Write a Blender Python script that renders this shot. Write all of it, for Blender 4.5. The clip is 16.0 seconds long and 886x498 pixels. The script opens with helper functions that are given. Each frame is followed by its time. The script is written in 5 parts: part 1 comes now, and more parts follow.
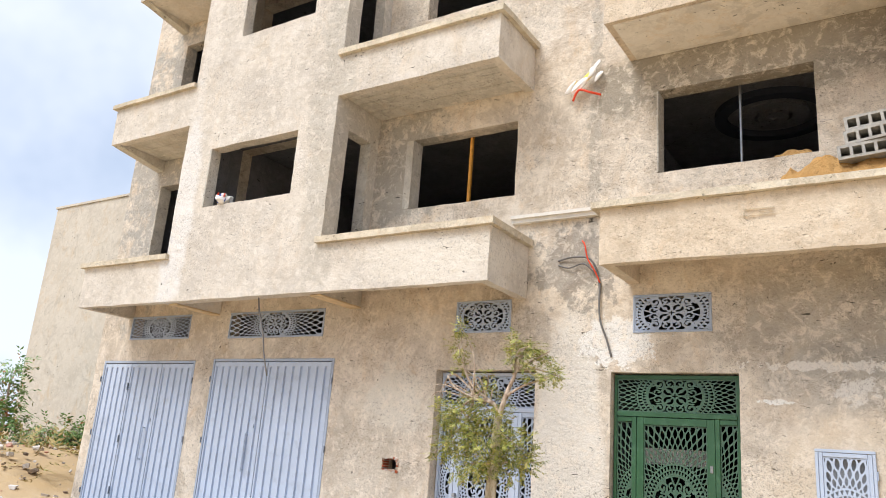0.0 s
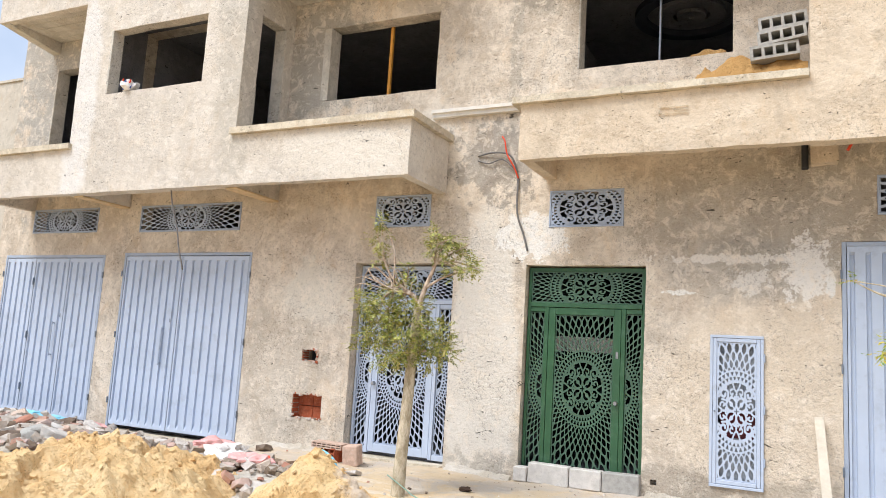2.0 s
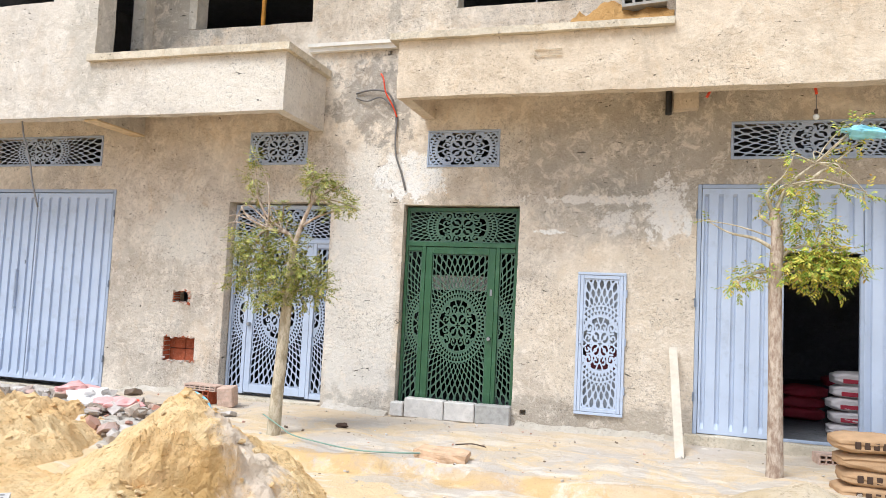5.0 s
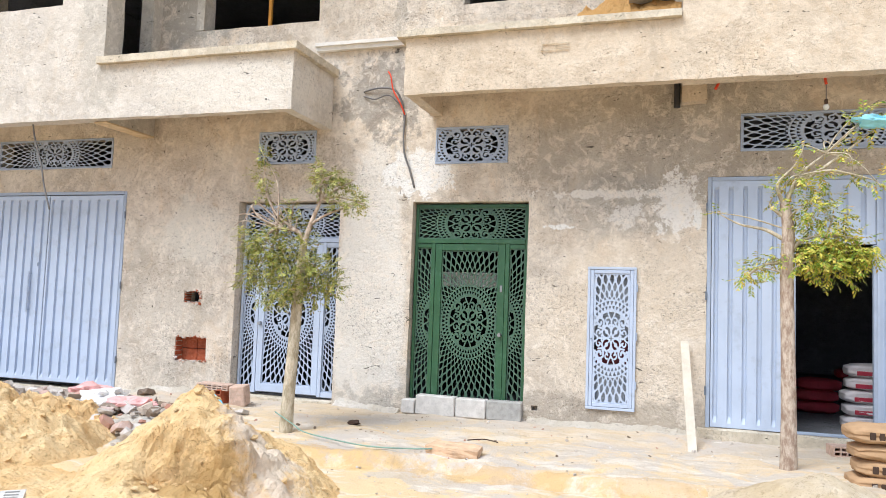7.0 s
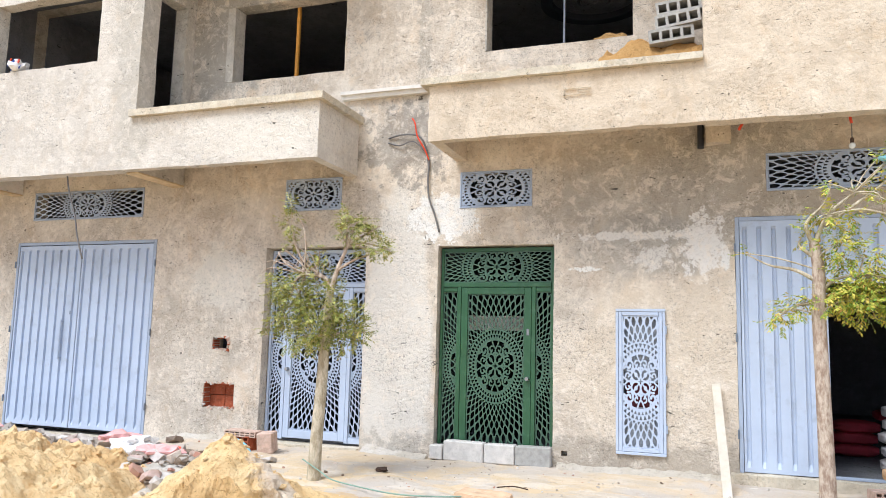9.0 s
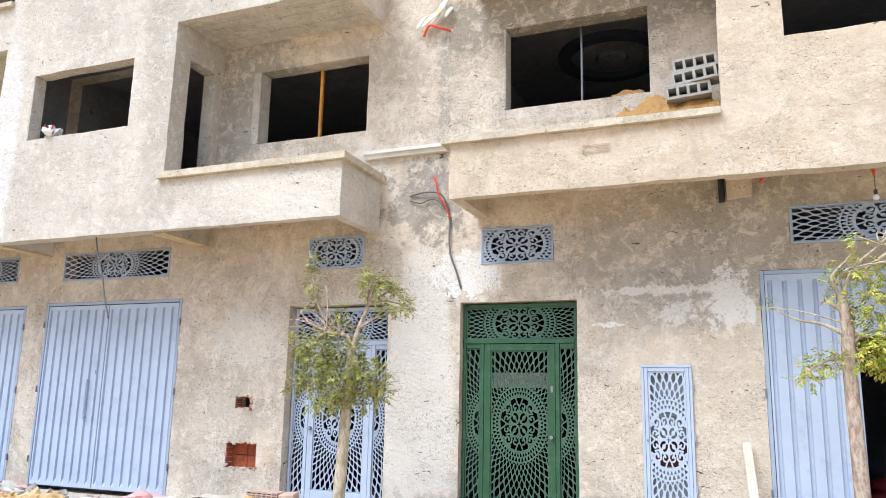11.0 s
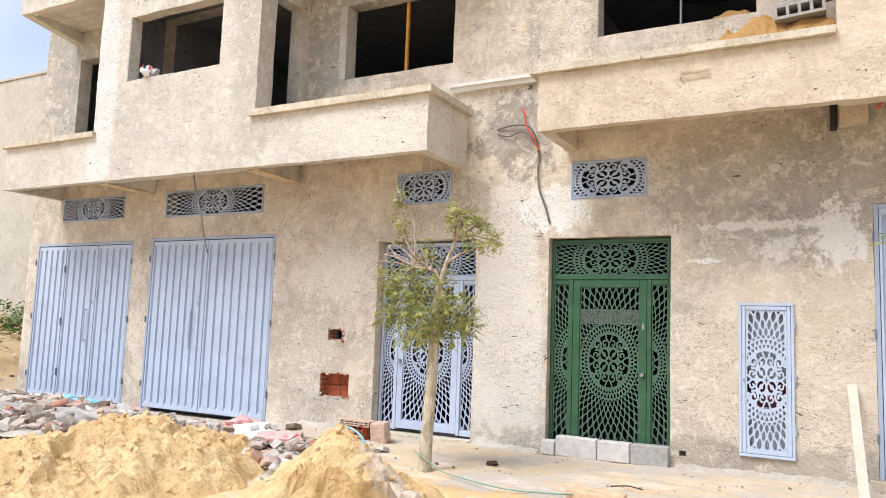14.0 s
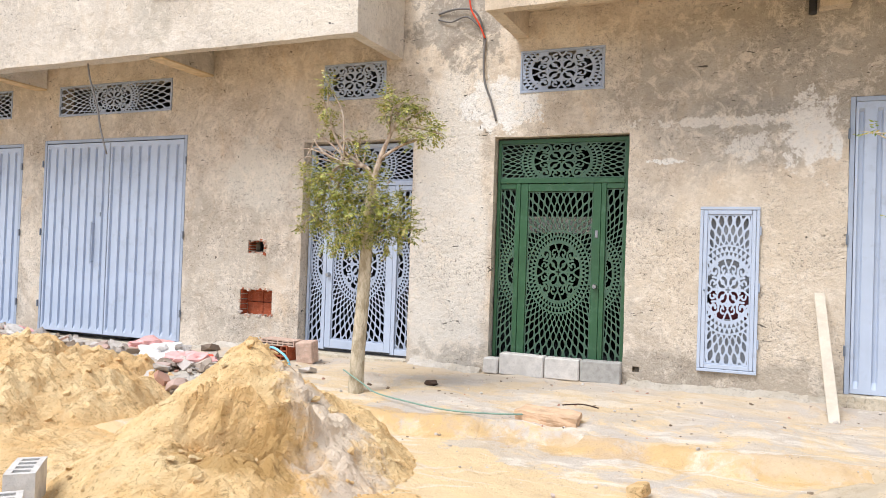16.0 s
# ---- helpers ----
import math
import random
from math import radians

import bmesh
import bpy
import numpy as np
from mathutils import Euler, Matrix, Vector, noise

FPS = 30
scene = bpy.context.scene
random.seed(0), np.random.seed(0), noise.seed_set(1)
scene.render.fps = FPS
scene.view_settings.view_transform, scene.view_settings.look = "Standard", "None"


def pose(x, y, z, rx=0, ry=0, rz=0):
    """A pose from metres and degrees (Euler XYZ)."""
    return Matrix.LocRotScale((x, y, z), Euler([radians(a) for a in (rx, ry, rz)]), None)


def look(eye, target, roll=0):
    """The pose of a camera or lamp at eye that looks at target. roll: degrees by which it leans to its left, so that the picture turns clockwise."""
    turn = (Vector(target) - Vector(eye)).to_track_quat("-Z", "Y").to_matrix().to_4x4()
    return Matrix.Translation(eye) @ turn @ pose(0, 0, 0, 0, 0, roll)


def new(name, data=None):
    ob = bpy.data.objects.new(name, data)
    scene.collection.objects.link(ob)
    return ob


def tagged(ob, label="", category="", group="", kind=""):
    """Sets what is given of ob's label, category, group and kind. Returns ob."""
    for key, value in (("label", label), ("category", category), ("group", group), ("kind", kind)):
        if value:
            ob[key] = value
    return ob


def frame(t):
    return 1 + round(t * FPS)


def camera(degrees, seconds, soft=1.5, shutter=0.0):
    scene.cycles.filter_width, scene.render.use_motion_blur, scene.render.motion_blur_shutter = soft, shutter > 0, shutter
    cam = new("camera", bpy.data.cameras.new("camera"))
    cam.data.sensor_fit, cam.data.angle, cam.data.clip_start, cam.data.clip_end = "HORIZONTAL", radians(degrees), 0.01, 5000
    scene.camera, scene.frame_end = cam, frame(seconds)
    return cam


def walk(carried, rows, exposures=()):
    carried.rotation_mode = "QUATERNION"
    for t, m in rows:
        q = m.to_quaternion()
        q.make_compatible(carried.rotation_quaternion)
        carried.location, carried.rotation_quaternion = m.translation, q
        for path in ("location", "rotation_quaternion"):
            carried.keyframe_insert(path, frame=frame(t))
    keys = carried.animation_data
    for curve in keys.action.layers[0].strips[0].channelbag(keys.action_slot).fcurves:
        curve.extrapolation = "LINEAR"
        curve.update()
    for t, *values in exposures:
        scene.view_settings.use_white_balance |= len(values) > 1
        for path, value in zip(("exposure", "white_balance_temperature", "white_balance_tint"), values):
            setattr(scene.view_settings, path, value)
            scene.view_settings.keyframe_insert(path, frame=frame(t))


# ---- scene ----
cam = camera(60.7, 16.0, 0.9)
PATH = [
    (0, (0.069, 0.101, 1.544), (-0.995, 1.711, 2.071), 4.4),
    (0.5, (0.079, 0.099, 1.53), (-0.962, 1.733, 2.027), 4.2),
    (1, (0.062, 0.08, 1.53), (-0.943, 1.755, 1.959), 3.9),
    (1.5, (0.052, 0.073, 1.5), (-0.901, 1.797, 1.852), 3.7),
    (2, (0.044, 0.07, 1.504), (-0.841, 1.842, 1.78), 3.5),
    (2.5, (0.035, 0.057, 1.48), (-0.775, 1.871, 1.708), 3.4),
    (3, (0.037, 0.056, 1.438), (-0.703, 1.902, 1.645), 3.3),
    (3.5, (0.049, 0.047, 1.437), (-0.632, 1.918, 1.627), 3.2),
    (4, (0.072, 0.054, 1.421), (-0.562, 1.942, 1.598), 3.0),
    (4.5, (0.076, 0.062, 1.438), (-0.524, 1.963, 1.594), 2.8),
    (4.7, (0.087, 0.094, 1.464), (-0.507, 1.998, 1.609), 2.8),
    (7, (0.094, 0.098, 1.418), (-0.525, 1.994, 1.561), 2.1),
    (7.5, (0.093, 0.112, 1.413), (-0.545, 2.001, 1.578), 2.0),
    (8, (0.092, 0.099, 1.442), (-0.564, 1.979, 1.628), 1.8),
    (8.5, (0.099, 0.105, 1.431), (-0.573, 1.976, 1.651), 1.7),
    (9, (0.089, 0.07, 1.451), (-0.591, 1.934, 1.7), 1.5),
    (11.5, (0.129, 0.067, 1.477), (-0.629, 1.873, 1.883), 1.2),
    (12, (0.107, 0.047, 1.488), (-0.685, 1.839, 1.89), 1.3),
    (12.5, (0.106, 0.075, 1.49), (-0.74, 1.846, 1.874), 1.5),
    (13, (0.113, 0.108, 1.51), (-0.794, 1.857, 1.857), 1.8),
    (13.5, (0.107, 0.105, 1.514), (-0.84, 1.843, 1.802), 2.0),
    (14, (0.104, 0.167, 1.466), (-0.851, 1.911, 1.685), 2.1),
    (14.5, (-0.013, 0.282, 1.439), (-0.94, 2.049, 1.578), 2.0),
    (15, (-0.113, 0.441, 1.401), (-0.996, 2.234, 1.474), 2.0),
    (15.5, (-0.174, 0.74, 1.291), (-1.015, 2.555, 1.333), 2.0),
    (16, (-0.355, 1.042, 1.254), (-1.153, 2.875, 1.291), 2.0),
]
EXPOSURES = [(0.0, 0.60, 6250, 10), (4.5, 0.66, 6000, 9), (9.0, 0.70, 5850, 9), (12.5, 0.71, 5650, 9), (14.2, 0.66, 6200, 11), (16.0, 0.62, 6200, 11)]
walk(cam, [(t, look(eye, target, roll)) for t, eye, target, roll in PATH], EXPOSURES)

# ---- light ----
world = bpy.data.worlds.new("overcast_sky")
scene.world = world
world.use_nodes = True
wn, wl = world.node_tree.nodes, world.node_tree.links
wn.clear()
w_out, w_bg = wn.new("ShaderNodeOutputWorld"), wn.new("ShaderNodeBackground")
w_sky, w_mix, w_gain = wn.new("ShaderNodeTexSky"), wn.new("ShaderNodeMix"), wn.new("ShaderNodeMix")
w_sky.sky_type, w_sky.sun_disc = "NISHITA", False
SUN_EL, SUN_AZ = radians(56), radians(205)
w_sky.sun_elevation, w_sky.sun_rotation = SUN_EL, SUN_AZ
w_co, w_cl, w_rp = wn.new("ShaderNodeTexCoord"), wn.new("ShaderNodeTexNoise"), wn.new("ShaderNodeValToRGB")
w_cl.inputs["Scale"].default_value, w_cl.inputs["Detail"].default_value, w_cl.inputs["Roughness"].default_value = 2.2, 5, 0.55
w_rp.color_ramp.elements[0].position, w_rp.color_ramp.elements[0].color = 0.36, (4.3, 5.1, 6.5, 1)
w_rp.color_ramp.elements[1].position, w_rp.color_ramp.elements[1].color = 0.58, (7.7, 8.0, 8.7, 1)
w_mix.data_type = "RGBA"
w_mix.inputs[0].default_value = 0.82
wl.new(w_co.outputs["Generated"], w_cl.inputs["Vector"])
wl.new(w_cl.outputs[0], w_rp.inputs[0])
wl.new(w_sky.outputs[0], w_mix.inputs[6])
wl.new(w_rp.outputs[0], w_mix.inputs[7])
wl.new(w_mix.outputs[2], w_bg.inputs["Color"])
w_bg.inputs["Strength"].default_value = 0.092
wl.new(w_bg.outputs[0], w_out.inputs[0])

sun = new("sun", bpy.data.lights.new("sun", "SUN"))
sun.data.energy, sun.data.angle, sun.data.color = 2.5, radians(30), (1.0, 0.975, 0.94)
sun.matrix_world = look((-8 * math.sin(radians(25)), -8 * math.cos(radians(25)), 8 * math.tan(SUN_EL)), (0, 0, 0))


# ---- materials ----
def srgb(h):
    c = [int(h[i:i + 2], 16) / 255 for i in (0, 2, 4)]
    return tuple(v / 12.92 if v < 0.04045 else ((v + 0.055) / 1.055) ** 2.4 for v in c) + (1,)


class Mat:
    """A principled material with small helpers for its nodes."""

    def __init__(self, name, rough=0.9, metal=0.0, spec=0.3):
        self.m = bpy.data.materials.new(name)
        self.m.use_nodes = True
        self.t = self.m.node_tree
        self.b = self.t.nodes["Principled BSDF"]
        self.b.inputs["Roughness"].default_value = rough
        self.b.inputs["Metallic"].default_value = metal
        self.b.inputs["Specular IOR Level"].default_value = spec
        geo = self.t.nodes.new("ShaderNodeNewGeometry")
        self.pos = geo.outputs["Position"]
        self.island = geo.outputs["Random Per Island"]

    def link(self, a, b):
        self.t.links.new(a, b)

    def scaled(self, s):
        n = self.t.nodes.new("ShaderNodeVectorMath")
        n.operation = "MULTIPLY"
        n.inputs[1].default_value = s
        self.link(self.pos, n.inputs[0])
        return n.outputs[0]

    def noise(self, scale, detail=4, rough=0.55, vec=None, warp=0.0):
        n = self.t.nodes.new("ShaderNodeTexNoise")
        n.inputs["Scale"].default_value, n.inputs["Detail"].default_value = scale, detail
        n.inputs["Roughness"].default_value, n.inputs["Distortion"].default_value = rough, warp
        self.link(vec or self.pos, n.inputs["Vector"])
        return n.outputs[0]

    def ramp(self, src, stops):
        n = self.t.nodes.new("ShaderNodeValToRGB")
        e = n.color_ramp.elements
        while len(e) < len(stops):
            e.new(0.5)
        for k, (p, c) in zip(e, stops):
            k.position, k.color = p, (c if isinstance(c, tuple) else (c, c, c, 1))
        self.link(src, n.inputs[0])
        return n.outputs[0]

    def mix(self, fac, a, b, mode="MIX"):
        n = self.t.nodes.new("ShaderNodeMix")
        n.data_type, n.blend_type = "RGBA", mode
        for s, v in ((n.inputs[0], fac), (n.inputs[6], a), (n.inputs[7], b)):
            if isinstance(v, (int, float, tuple)):
                s.default_value = v
            else:
                self.link(v, s)
        return n.outputs[2]

    def math(self, op, a, b=0.0, c=None):
        n = self.t.nodes.new("ShaderNodeMath")
        n.operation = op
        for s, v in zip(n.inputs, (a, b) if c is None else (a, b, c)):
            if isinstance(v, (int, float)):
                s.default_value = v
            else:
                self.link(v, s)
        return n.outputs[0]

    def axes(self):
        n = self.t.nodes.new("ShaderNodeSeparateXYZ")
        self.link(self.pos, n.inputs[0])
        return n.outputs

    def blot(self, x, z, rx, rz, soft=0.5, ragged=0.7, scale=3.0):
        """An irregular patch on a wall, about (x, z), as a 0..1 mask."""
        a = self.axes()
        dx = self.math("DIVIDE", self.math("SUBTRACT", a[0], x), rx)
        dz = self.math("DIVIDE", self.math("SUBTRACT", a[2], z), rz)
        d = self.math("SQRT", self.math("ADD", self.math("MULTIPLY", dx, dx), self.math("MULTIPLY", dz, dz)))
        n = self.math("MULTIPLY", self.math("SUBTRACT", self.noise(scale, 8, 0.72), 0.5), ragged * 3.2)
        return self.ramp(self.math("SUBTRACT", self.math("ADD", d, n), 0.5), [(max(0, 0.5 - soft), 1.0), (0.5, 0.0)])

    def color(self, c):
        self.link(c, self.b.inputs["Base Color"]) if not isinstance(c, tuple) else setattr(self.b.inputs["Base Color"], "default_value", c)
        return self

    def bump(self, h, dist=0.02, strength=1.0):
        n = self.t.nodes.new("ShaderNodeBump")
        n.inputs["Distance"].default_value, n.inputs["Strength"].default_value = dist, strength
        self.link(h, n.inputs["Height"])
        self.link(n.outputs[0], self.b.inputs["Normal"])
        return self


def tone(c, keep=0.58, gain=0.98):
    """The cement of this street is paler and greyer than a pure sand colour."""
    g = 0.3 * c[0] + 0.6 * c[1] + 0.1 * c[2]
    return tuple(min(0.8, gain * (g + (v - g) * keep)) for v in c[:3]) + (1,)


def render_coat(name, light, dark, grey, grey_amount=0.5, lump=0.016, patches=(), grain=0.46, calm=1.0):
    """Hand-thrown cement render: trowelled lumps, blotches of damp grey, and streaks. patches: (mask function, colour)."""
    m = Mat(name, 0.93, spec=0.15)
    light, dark, grey = tone(light), tone(dark), tone(grey)
    pale = tuple(min(0.85, v * 1.06 + 0.02) for v in light[:3]) + (1,)
    ink = tuple(v * 0.42 for v in grey[:3]) + (1,)
    warm = (min(0.9, light[0] * 0.92), light[1] * 0.76, light[2] * 0.56, 1)
    big = m.noise(0.75, 6, 0.6, warp=0.4)
    mid = m.noise(2.6, 8, 0.72, warp=0.5)
    col = m.mix(m.ramp(mid, [(0.48 - 0.06 / calm, 0.0), (0.48 + 0.06 / calm, 1.0)]), dark, light)
    col = m.mix(m.math("MULTIPLY", m.ramp(m.noise(2.1, 7, 0.7, m.scaled((1.3, 1.3, 0.8)), warp=0.9), [(0.53, 0.0), (0.64, 1.0)]), 0.50 * calm), col, warm)
    patchy = m.noise(1.5, 9, 0.74, warp=0.8)
    col = m.mix(m.math("MULTIPLY", m.ramp(patchy, [(0.53, 0.0), (0.59, 1.0)]), 0.50 * calm), col, tuple(v * 0.80 for v in grey[:3]) + (1,))
    g = m.math("MULTIPLY", m.ramp(big, [(0.46, 0.0), (0.62, 1.0)]), grey_amount)
    col = m.mix(g, col, grey)
    streak = m.noise(1.0, 5, 0.65, m.scaled((4.0, 4.0, 0.4)))
    col = m.mix(m.math("MULTIPLY", m.ramp(streak, [(0.54, 0.0), (0.70, 1.0)]), 0.35), col, grey)
    for mask, c, amount in patches:
        col = m.mix(m.math("MULTIPLY", mask(m), amount), col, tone(c))
    col = m.mix(m.math("MULTIPLY", m.ramp(m.noise(6.5, 8, 0.75, warp=0.6), [(0.51, 0.0), (0.60, 1.0)]), 0.55), col, pale)
    rough_zone = m.ramp(m.noise(1.1, 6, 0.7, warp=0.6), [(0.42, 0.25), (0.58, 1.0)])
    fine = m.noise(26, 4, 0.7)
    col = m.mix(m.math("MULTIPLY", m.math("MULTIPLY", m.ramp(fine, [(0.36, 1.0), (0.46, 0.0)]), rough_zone), grain), col, ink)
    tiny = m.noise(80, 3, 0.7)
    col = m.mix(m.math("MULTIPLY", m.math("MULTIPLY", m.ramp(tiny, [(0.36, 1.0), (0.44, 0.0)]), rough_zone), grain), col, ink)
    pits = m.noise(8, 3, 0.6, m.scaled((0.7, 0.7, 1.9)), warp=1.6)
    col = m.mix(m.math("MULTIPLY", m.ramp(pits, [(0.285, 1.0), (0.315, 0.0)]), 0.85), col, tuple(v * 0.16 for v in grey[:3]) + (1,))
    nicks = m.noise(15, 2, 0.5, m.scaled((0.55, 0.55, 1.7)), warp=2.2)
    col = m.mix(m.math("MULTIPLY", m.math("MULTIPLY", m.ramp(nicks, [(0.27, 1.0), (0.30, 0.0)]), rough_zone), 0.8), col, tuple(v * 0.2 for v in grey[:3]) + (1,))
    flakes = m.noise(11, 6, 0.8, warp=1.2)
    col = m.mix(m.math("MULTIPLY", m.ramp(flakes, [(0.60, 0.0), (0.63, 1.0)]), 0.45), col, pale)
    h = m.math("ADD", m.math("MULTIPLY", m.noise(9, 7, 0.7), 0.8), m.math("MULTIPLY", m.math("MULTIPLY", fine, rough_zone), 0.5))
    h = m.math("SUBTRACT", h, m.math("MULTIPLY", m.ramp(pits, [(0.26, 1.0), (0.31, 0.0)]), 0.4))
    m.color(col).bump(h, lump * 1.9, 1.0)
    return m.m


CREAM, TAN, GREY = srgb("d9c9a8"), srgb("b9a57f"), srgb("a1957f")
LIME, COLDGREY, WARM = srgb("e2dccf"), srgb("8f8878"), srgb("d8bd92")

# patches of later coats, lime wash and stain, darker at foot, recesses and under overhangs
M_WALL = render_coat("street_wall_render", srgb("e6d2b4"), srgb("cdb491"), srgb("b4a289"), 0.42, calm=0.7, grain=0.58, patches=(
    (lambda m: m.blot(0.2, 1.2, 2.0, 1.5, 0.3, 0.5, 1.5), srgb("dfc69f"), 0.7),
    (lambda m: m.blot(-3.78, 1.3, 0.52, 2.3, 0.14, 0.22, 2.0), srgb("e2d8c6"), 0.8),
    (lambda m: m.blot(-9.9, 3.25, 4.2, 0.55, 0.3, 0.6, 2.0), srgb("b9a482"), 0.3),
    (lambda m: m.blot(-6.9, 1.2, 0.8, 1.5, 0.3, 0.7, 1.8), srgb("b0a48b"), 0.3),
    (lambda m: m.blot(-6.4, 2.3, 0.6, 0.5, 0.3, 0.8, 2.6), srgb("ddd1b9"), 0.8),
    (lambda m: m.blot(-0.2, 3.35, 2.3, 1.0, 0.45, 0.35, 1.6), srgb("9a8f7b"), 0.62),
    (lambda m: m.blot(-0.7, 2.62, 1.1, 0.42, 0.35, 0.5, 2.2), srgb("a0988a"), 0.55),
    (lambda m: m.blot(1.6, 3.2, 1.6, 0.6, 0.4, 0.4, 2.0), srgb("b39a72"), 0.5),
    (lambda m: m.blot(-0.05, 2.64, 0.24, 0.36, 0.25, 1.5, 6.0), srgb("ece4d8"), 0.8),
    (lambda m: m.blot(-0.70, 2.76, 0.95, 0.055, 0.16, 1.9, 7.0), srgb("e8e0d2"), 0.75),
    (lambda m: m.blot(-0.62, 2.50, 0.22, 0.14, 0.25, 1.6, 7.0), srgb("e4dccf"), 0.7),
    (lambda m: m.blot(-1.36, 2.37, 0.20, 0.025, 0.10, 2.0, 9.0), srgb("e8e4da"), 0.95),
    (lambda m: m.blot(0.18, 2.50, 0.05, 0.14, 0.15, 0.8, 6.0), srgb("e8e4da"), 0.9),
    (lambda m: m.blot(-3.15, 3.05, 0.50, 0.30, 0.07, 1.1, 4.0), srgb("ebe6dc"), 0.85),
    (lambda m: m.blot(-3.75, 4.10, 0.62, 0.60, 0.16, 1.1, 4.2), srgb("77726a"), 0.55),
    (lambda m: m.blot(-3.5, 6.2, 0.10, 2.6, 0.3, 1.0, 5.5), srgb("9a917f"), 0.45),
    (lambda m: m.blot(-1.0, 0.22, 4.0, 0.22, 0.3, 0.9, 3.0), srgb("a3937a"), 0.6),
    (lambda m: m.blot(-12.6, 6.9, 1.5, 3.2, 0.3, 0.9, 1.8), srgb("a9a397"), 0.85),
    (lambda m: m.blot(-6.6, 5.9, 0.9, 1.2, 0.25, 0.7, 2.2), srgb("9b9484"), 0.75),
    (lambda m: m.blot(-1.5, 6.5, 2.4, 0.6, 0.2, 0.5, 1.6), srgb("93876f"), 0.8)))
M_BAY1 = render_coat("render_left_bay", srgb("ddcfba"), srgb("cfbfa6"), srgb("bbae9c"), 0.4, 0.013, calm=0.45, patches=(
    (lambda m: m.blot(-10.5, 5.2, 0.40, 2.2, 0.3, 0.5, 1.5), srgb("e0dad2"), 0.85), (lambda m: m.blot(-7.3, 6.4, 0.5, 3.5, 0.3, 0.6, 1.5), srgb("b5aa95"), 0.6), (lambda m: m.blot(-5.4, 4.0, 1.2, 0.4, 0.3, 0.5, 1.8), srgb("e3d6bf"), 0.7)))
M_BAY2 = render_coat("render_right_bay", srgb("e0c69e"), srgb("cfb286"), srgb("bfa782"), 0.3, 0.012, calm=0.5)
M_COPING = render_coat("coping_cement", srgb("dccaa4"), srgb("c6b189"), srgb("b3a283"), 0.3, 0.008, calm=0.6)
M_CLEANSOFFIT = render_coat("smooth_pale_soffit", srgb("e3d8c4"), srgb("d8ccb6"), srgb("cfc3ad"), 0.3, 0.002, grain=0.08)
M_SOFFIT = render_coat("board_marked_concrete", srgb("d2c8b4"), srgb("bdb29d"), srgb("a89e8b"), 0.4, 0.005, calm=0.6)
M_NEIGHBOUR = render_coat("neighbour_render", srgb("cfc2aa"), srgb("c8baa0"), srgb("c0b299"), 0.5, 0.006, grain=0.12)
# bare rooms, coloured greyer and darker so that they read as unlit
M_INSIDE = render_coat("bare_dimmed_inside_render", srgb("8a8b92"), srgb("7b7c84"), srgb("6d6e78"), 0.5, 0.008, calm=0.4)


def plain(name, c, rough=0.6, metal=0.0, spec=0.4, vary=0.12, scale=6.0, bump=0.0, dirt=None):
    m = Mat(name, rough, metal, spec)
    lo, hi = tuple(v * (1 - vary) for v in c[:3]) + (1,), tuple(min(1, v * (1 + vary)) for v in c[:3]) + (1,)
    col = m.mix(m.ramp(m.noise(scale, 5, 0.6), [(0.35, 0.0), (0.65, 1.0)]), lo, hi)
    if dirt:
        col = m.mix(m.math("MULTIPLY", m.ramp(m.noise(scale * 2.3, 5, 0.7), [(0.55, 0.0), (0.72, 1.0)]), 0.5), col, dirt)
    m.color(col)
    if bump:
        m.bump(m.noise(scale * 8, 4, 0.6), bump)
    return m.m


M_BLUE = plain("pale_blue_grey_paint", srgb("b5c0d2"), 0.42, 0.0, 0.45, 0.05, 2.0, 0.0, srgb("98a0ad"))
M_BLUE2 = plain("pale_blue_grey_frame_paint", srgb("a0abbd"), 0.45, 0.0, 0.45, 0.06, 5.0, 0.0, srgb("8e949c"))
M_GREEN = plain("dark_green_paint", srgb("31583a"), 0.4, 0.0, 0.5, 0.10, 4.0, 0.0, srgb("5d7d66"))
M_PANEL_GREEN = plain("dull_green_cut_sheet", srgb("425e4b"), 0.45, 0.0, 0.5, 0.10, 4.0, 0.0, srgb("6b8273"))
M_CLOD = plain("dark_brown_clod", srgb("6b5646"), 0.95, 0, 0.15, 0.25, 14, 0.006, srgb("a08a72"))
M_STEEL = plain("scratched_steel", srgb("a5a6a8"), 0.35, 0.9, 0.5, 0.1, 20)
M_DARKMETAL = plain("dark_hinge_metal", srgb("7b8490"), 0.5, 0.6, 0.4, 0.1, 20)
M_BRICK = plain("red_hollow_brick", srgb("a4583c"), 0.9, 0, 0.2, 0.22, 14, 0.004, srgb("c99b80"))
M_PALEBRICK = plain("dusty_pink_brick", srgb("c4a896"), 0.9, 0, 0.2, 0.18, 14, 0.004, srgb("ddd0c2"))
M_BLOCK = plain("grey_concrete_block", srgb("a9a6a0"), 0.95, 0, 0.15, 0.14, 18, 0.006, srgb("8a867e"))
M_WHITEBLOCK = plain("pale_dusty_block", srgb("cdc8c1"), 0.95, 0, 0.15, 0.12, 12, 0.006, srgb("aaa39b"))
M_WOOD = plain("raw_white_timber", srgb("c8bdac"), 0.8, 0, 0.2, 0.1, 9, 0.003, srgb("b9a88b"))
M_FORM = plain("tan_formwork_timber", srgb("cbb593"), 0.85, 0, 0.2, 0.18, 6, 0.003, srgb("8f7654"))
M_PROP = plain("ochre_timber_prop", srgb("cf9440"), 0.6, 0, 0.3, 0.15, 9)
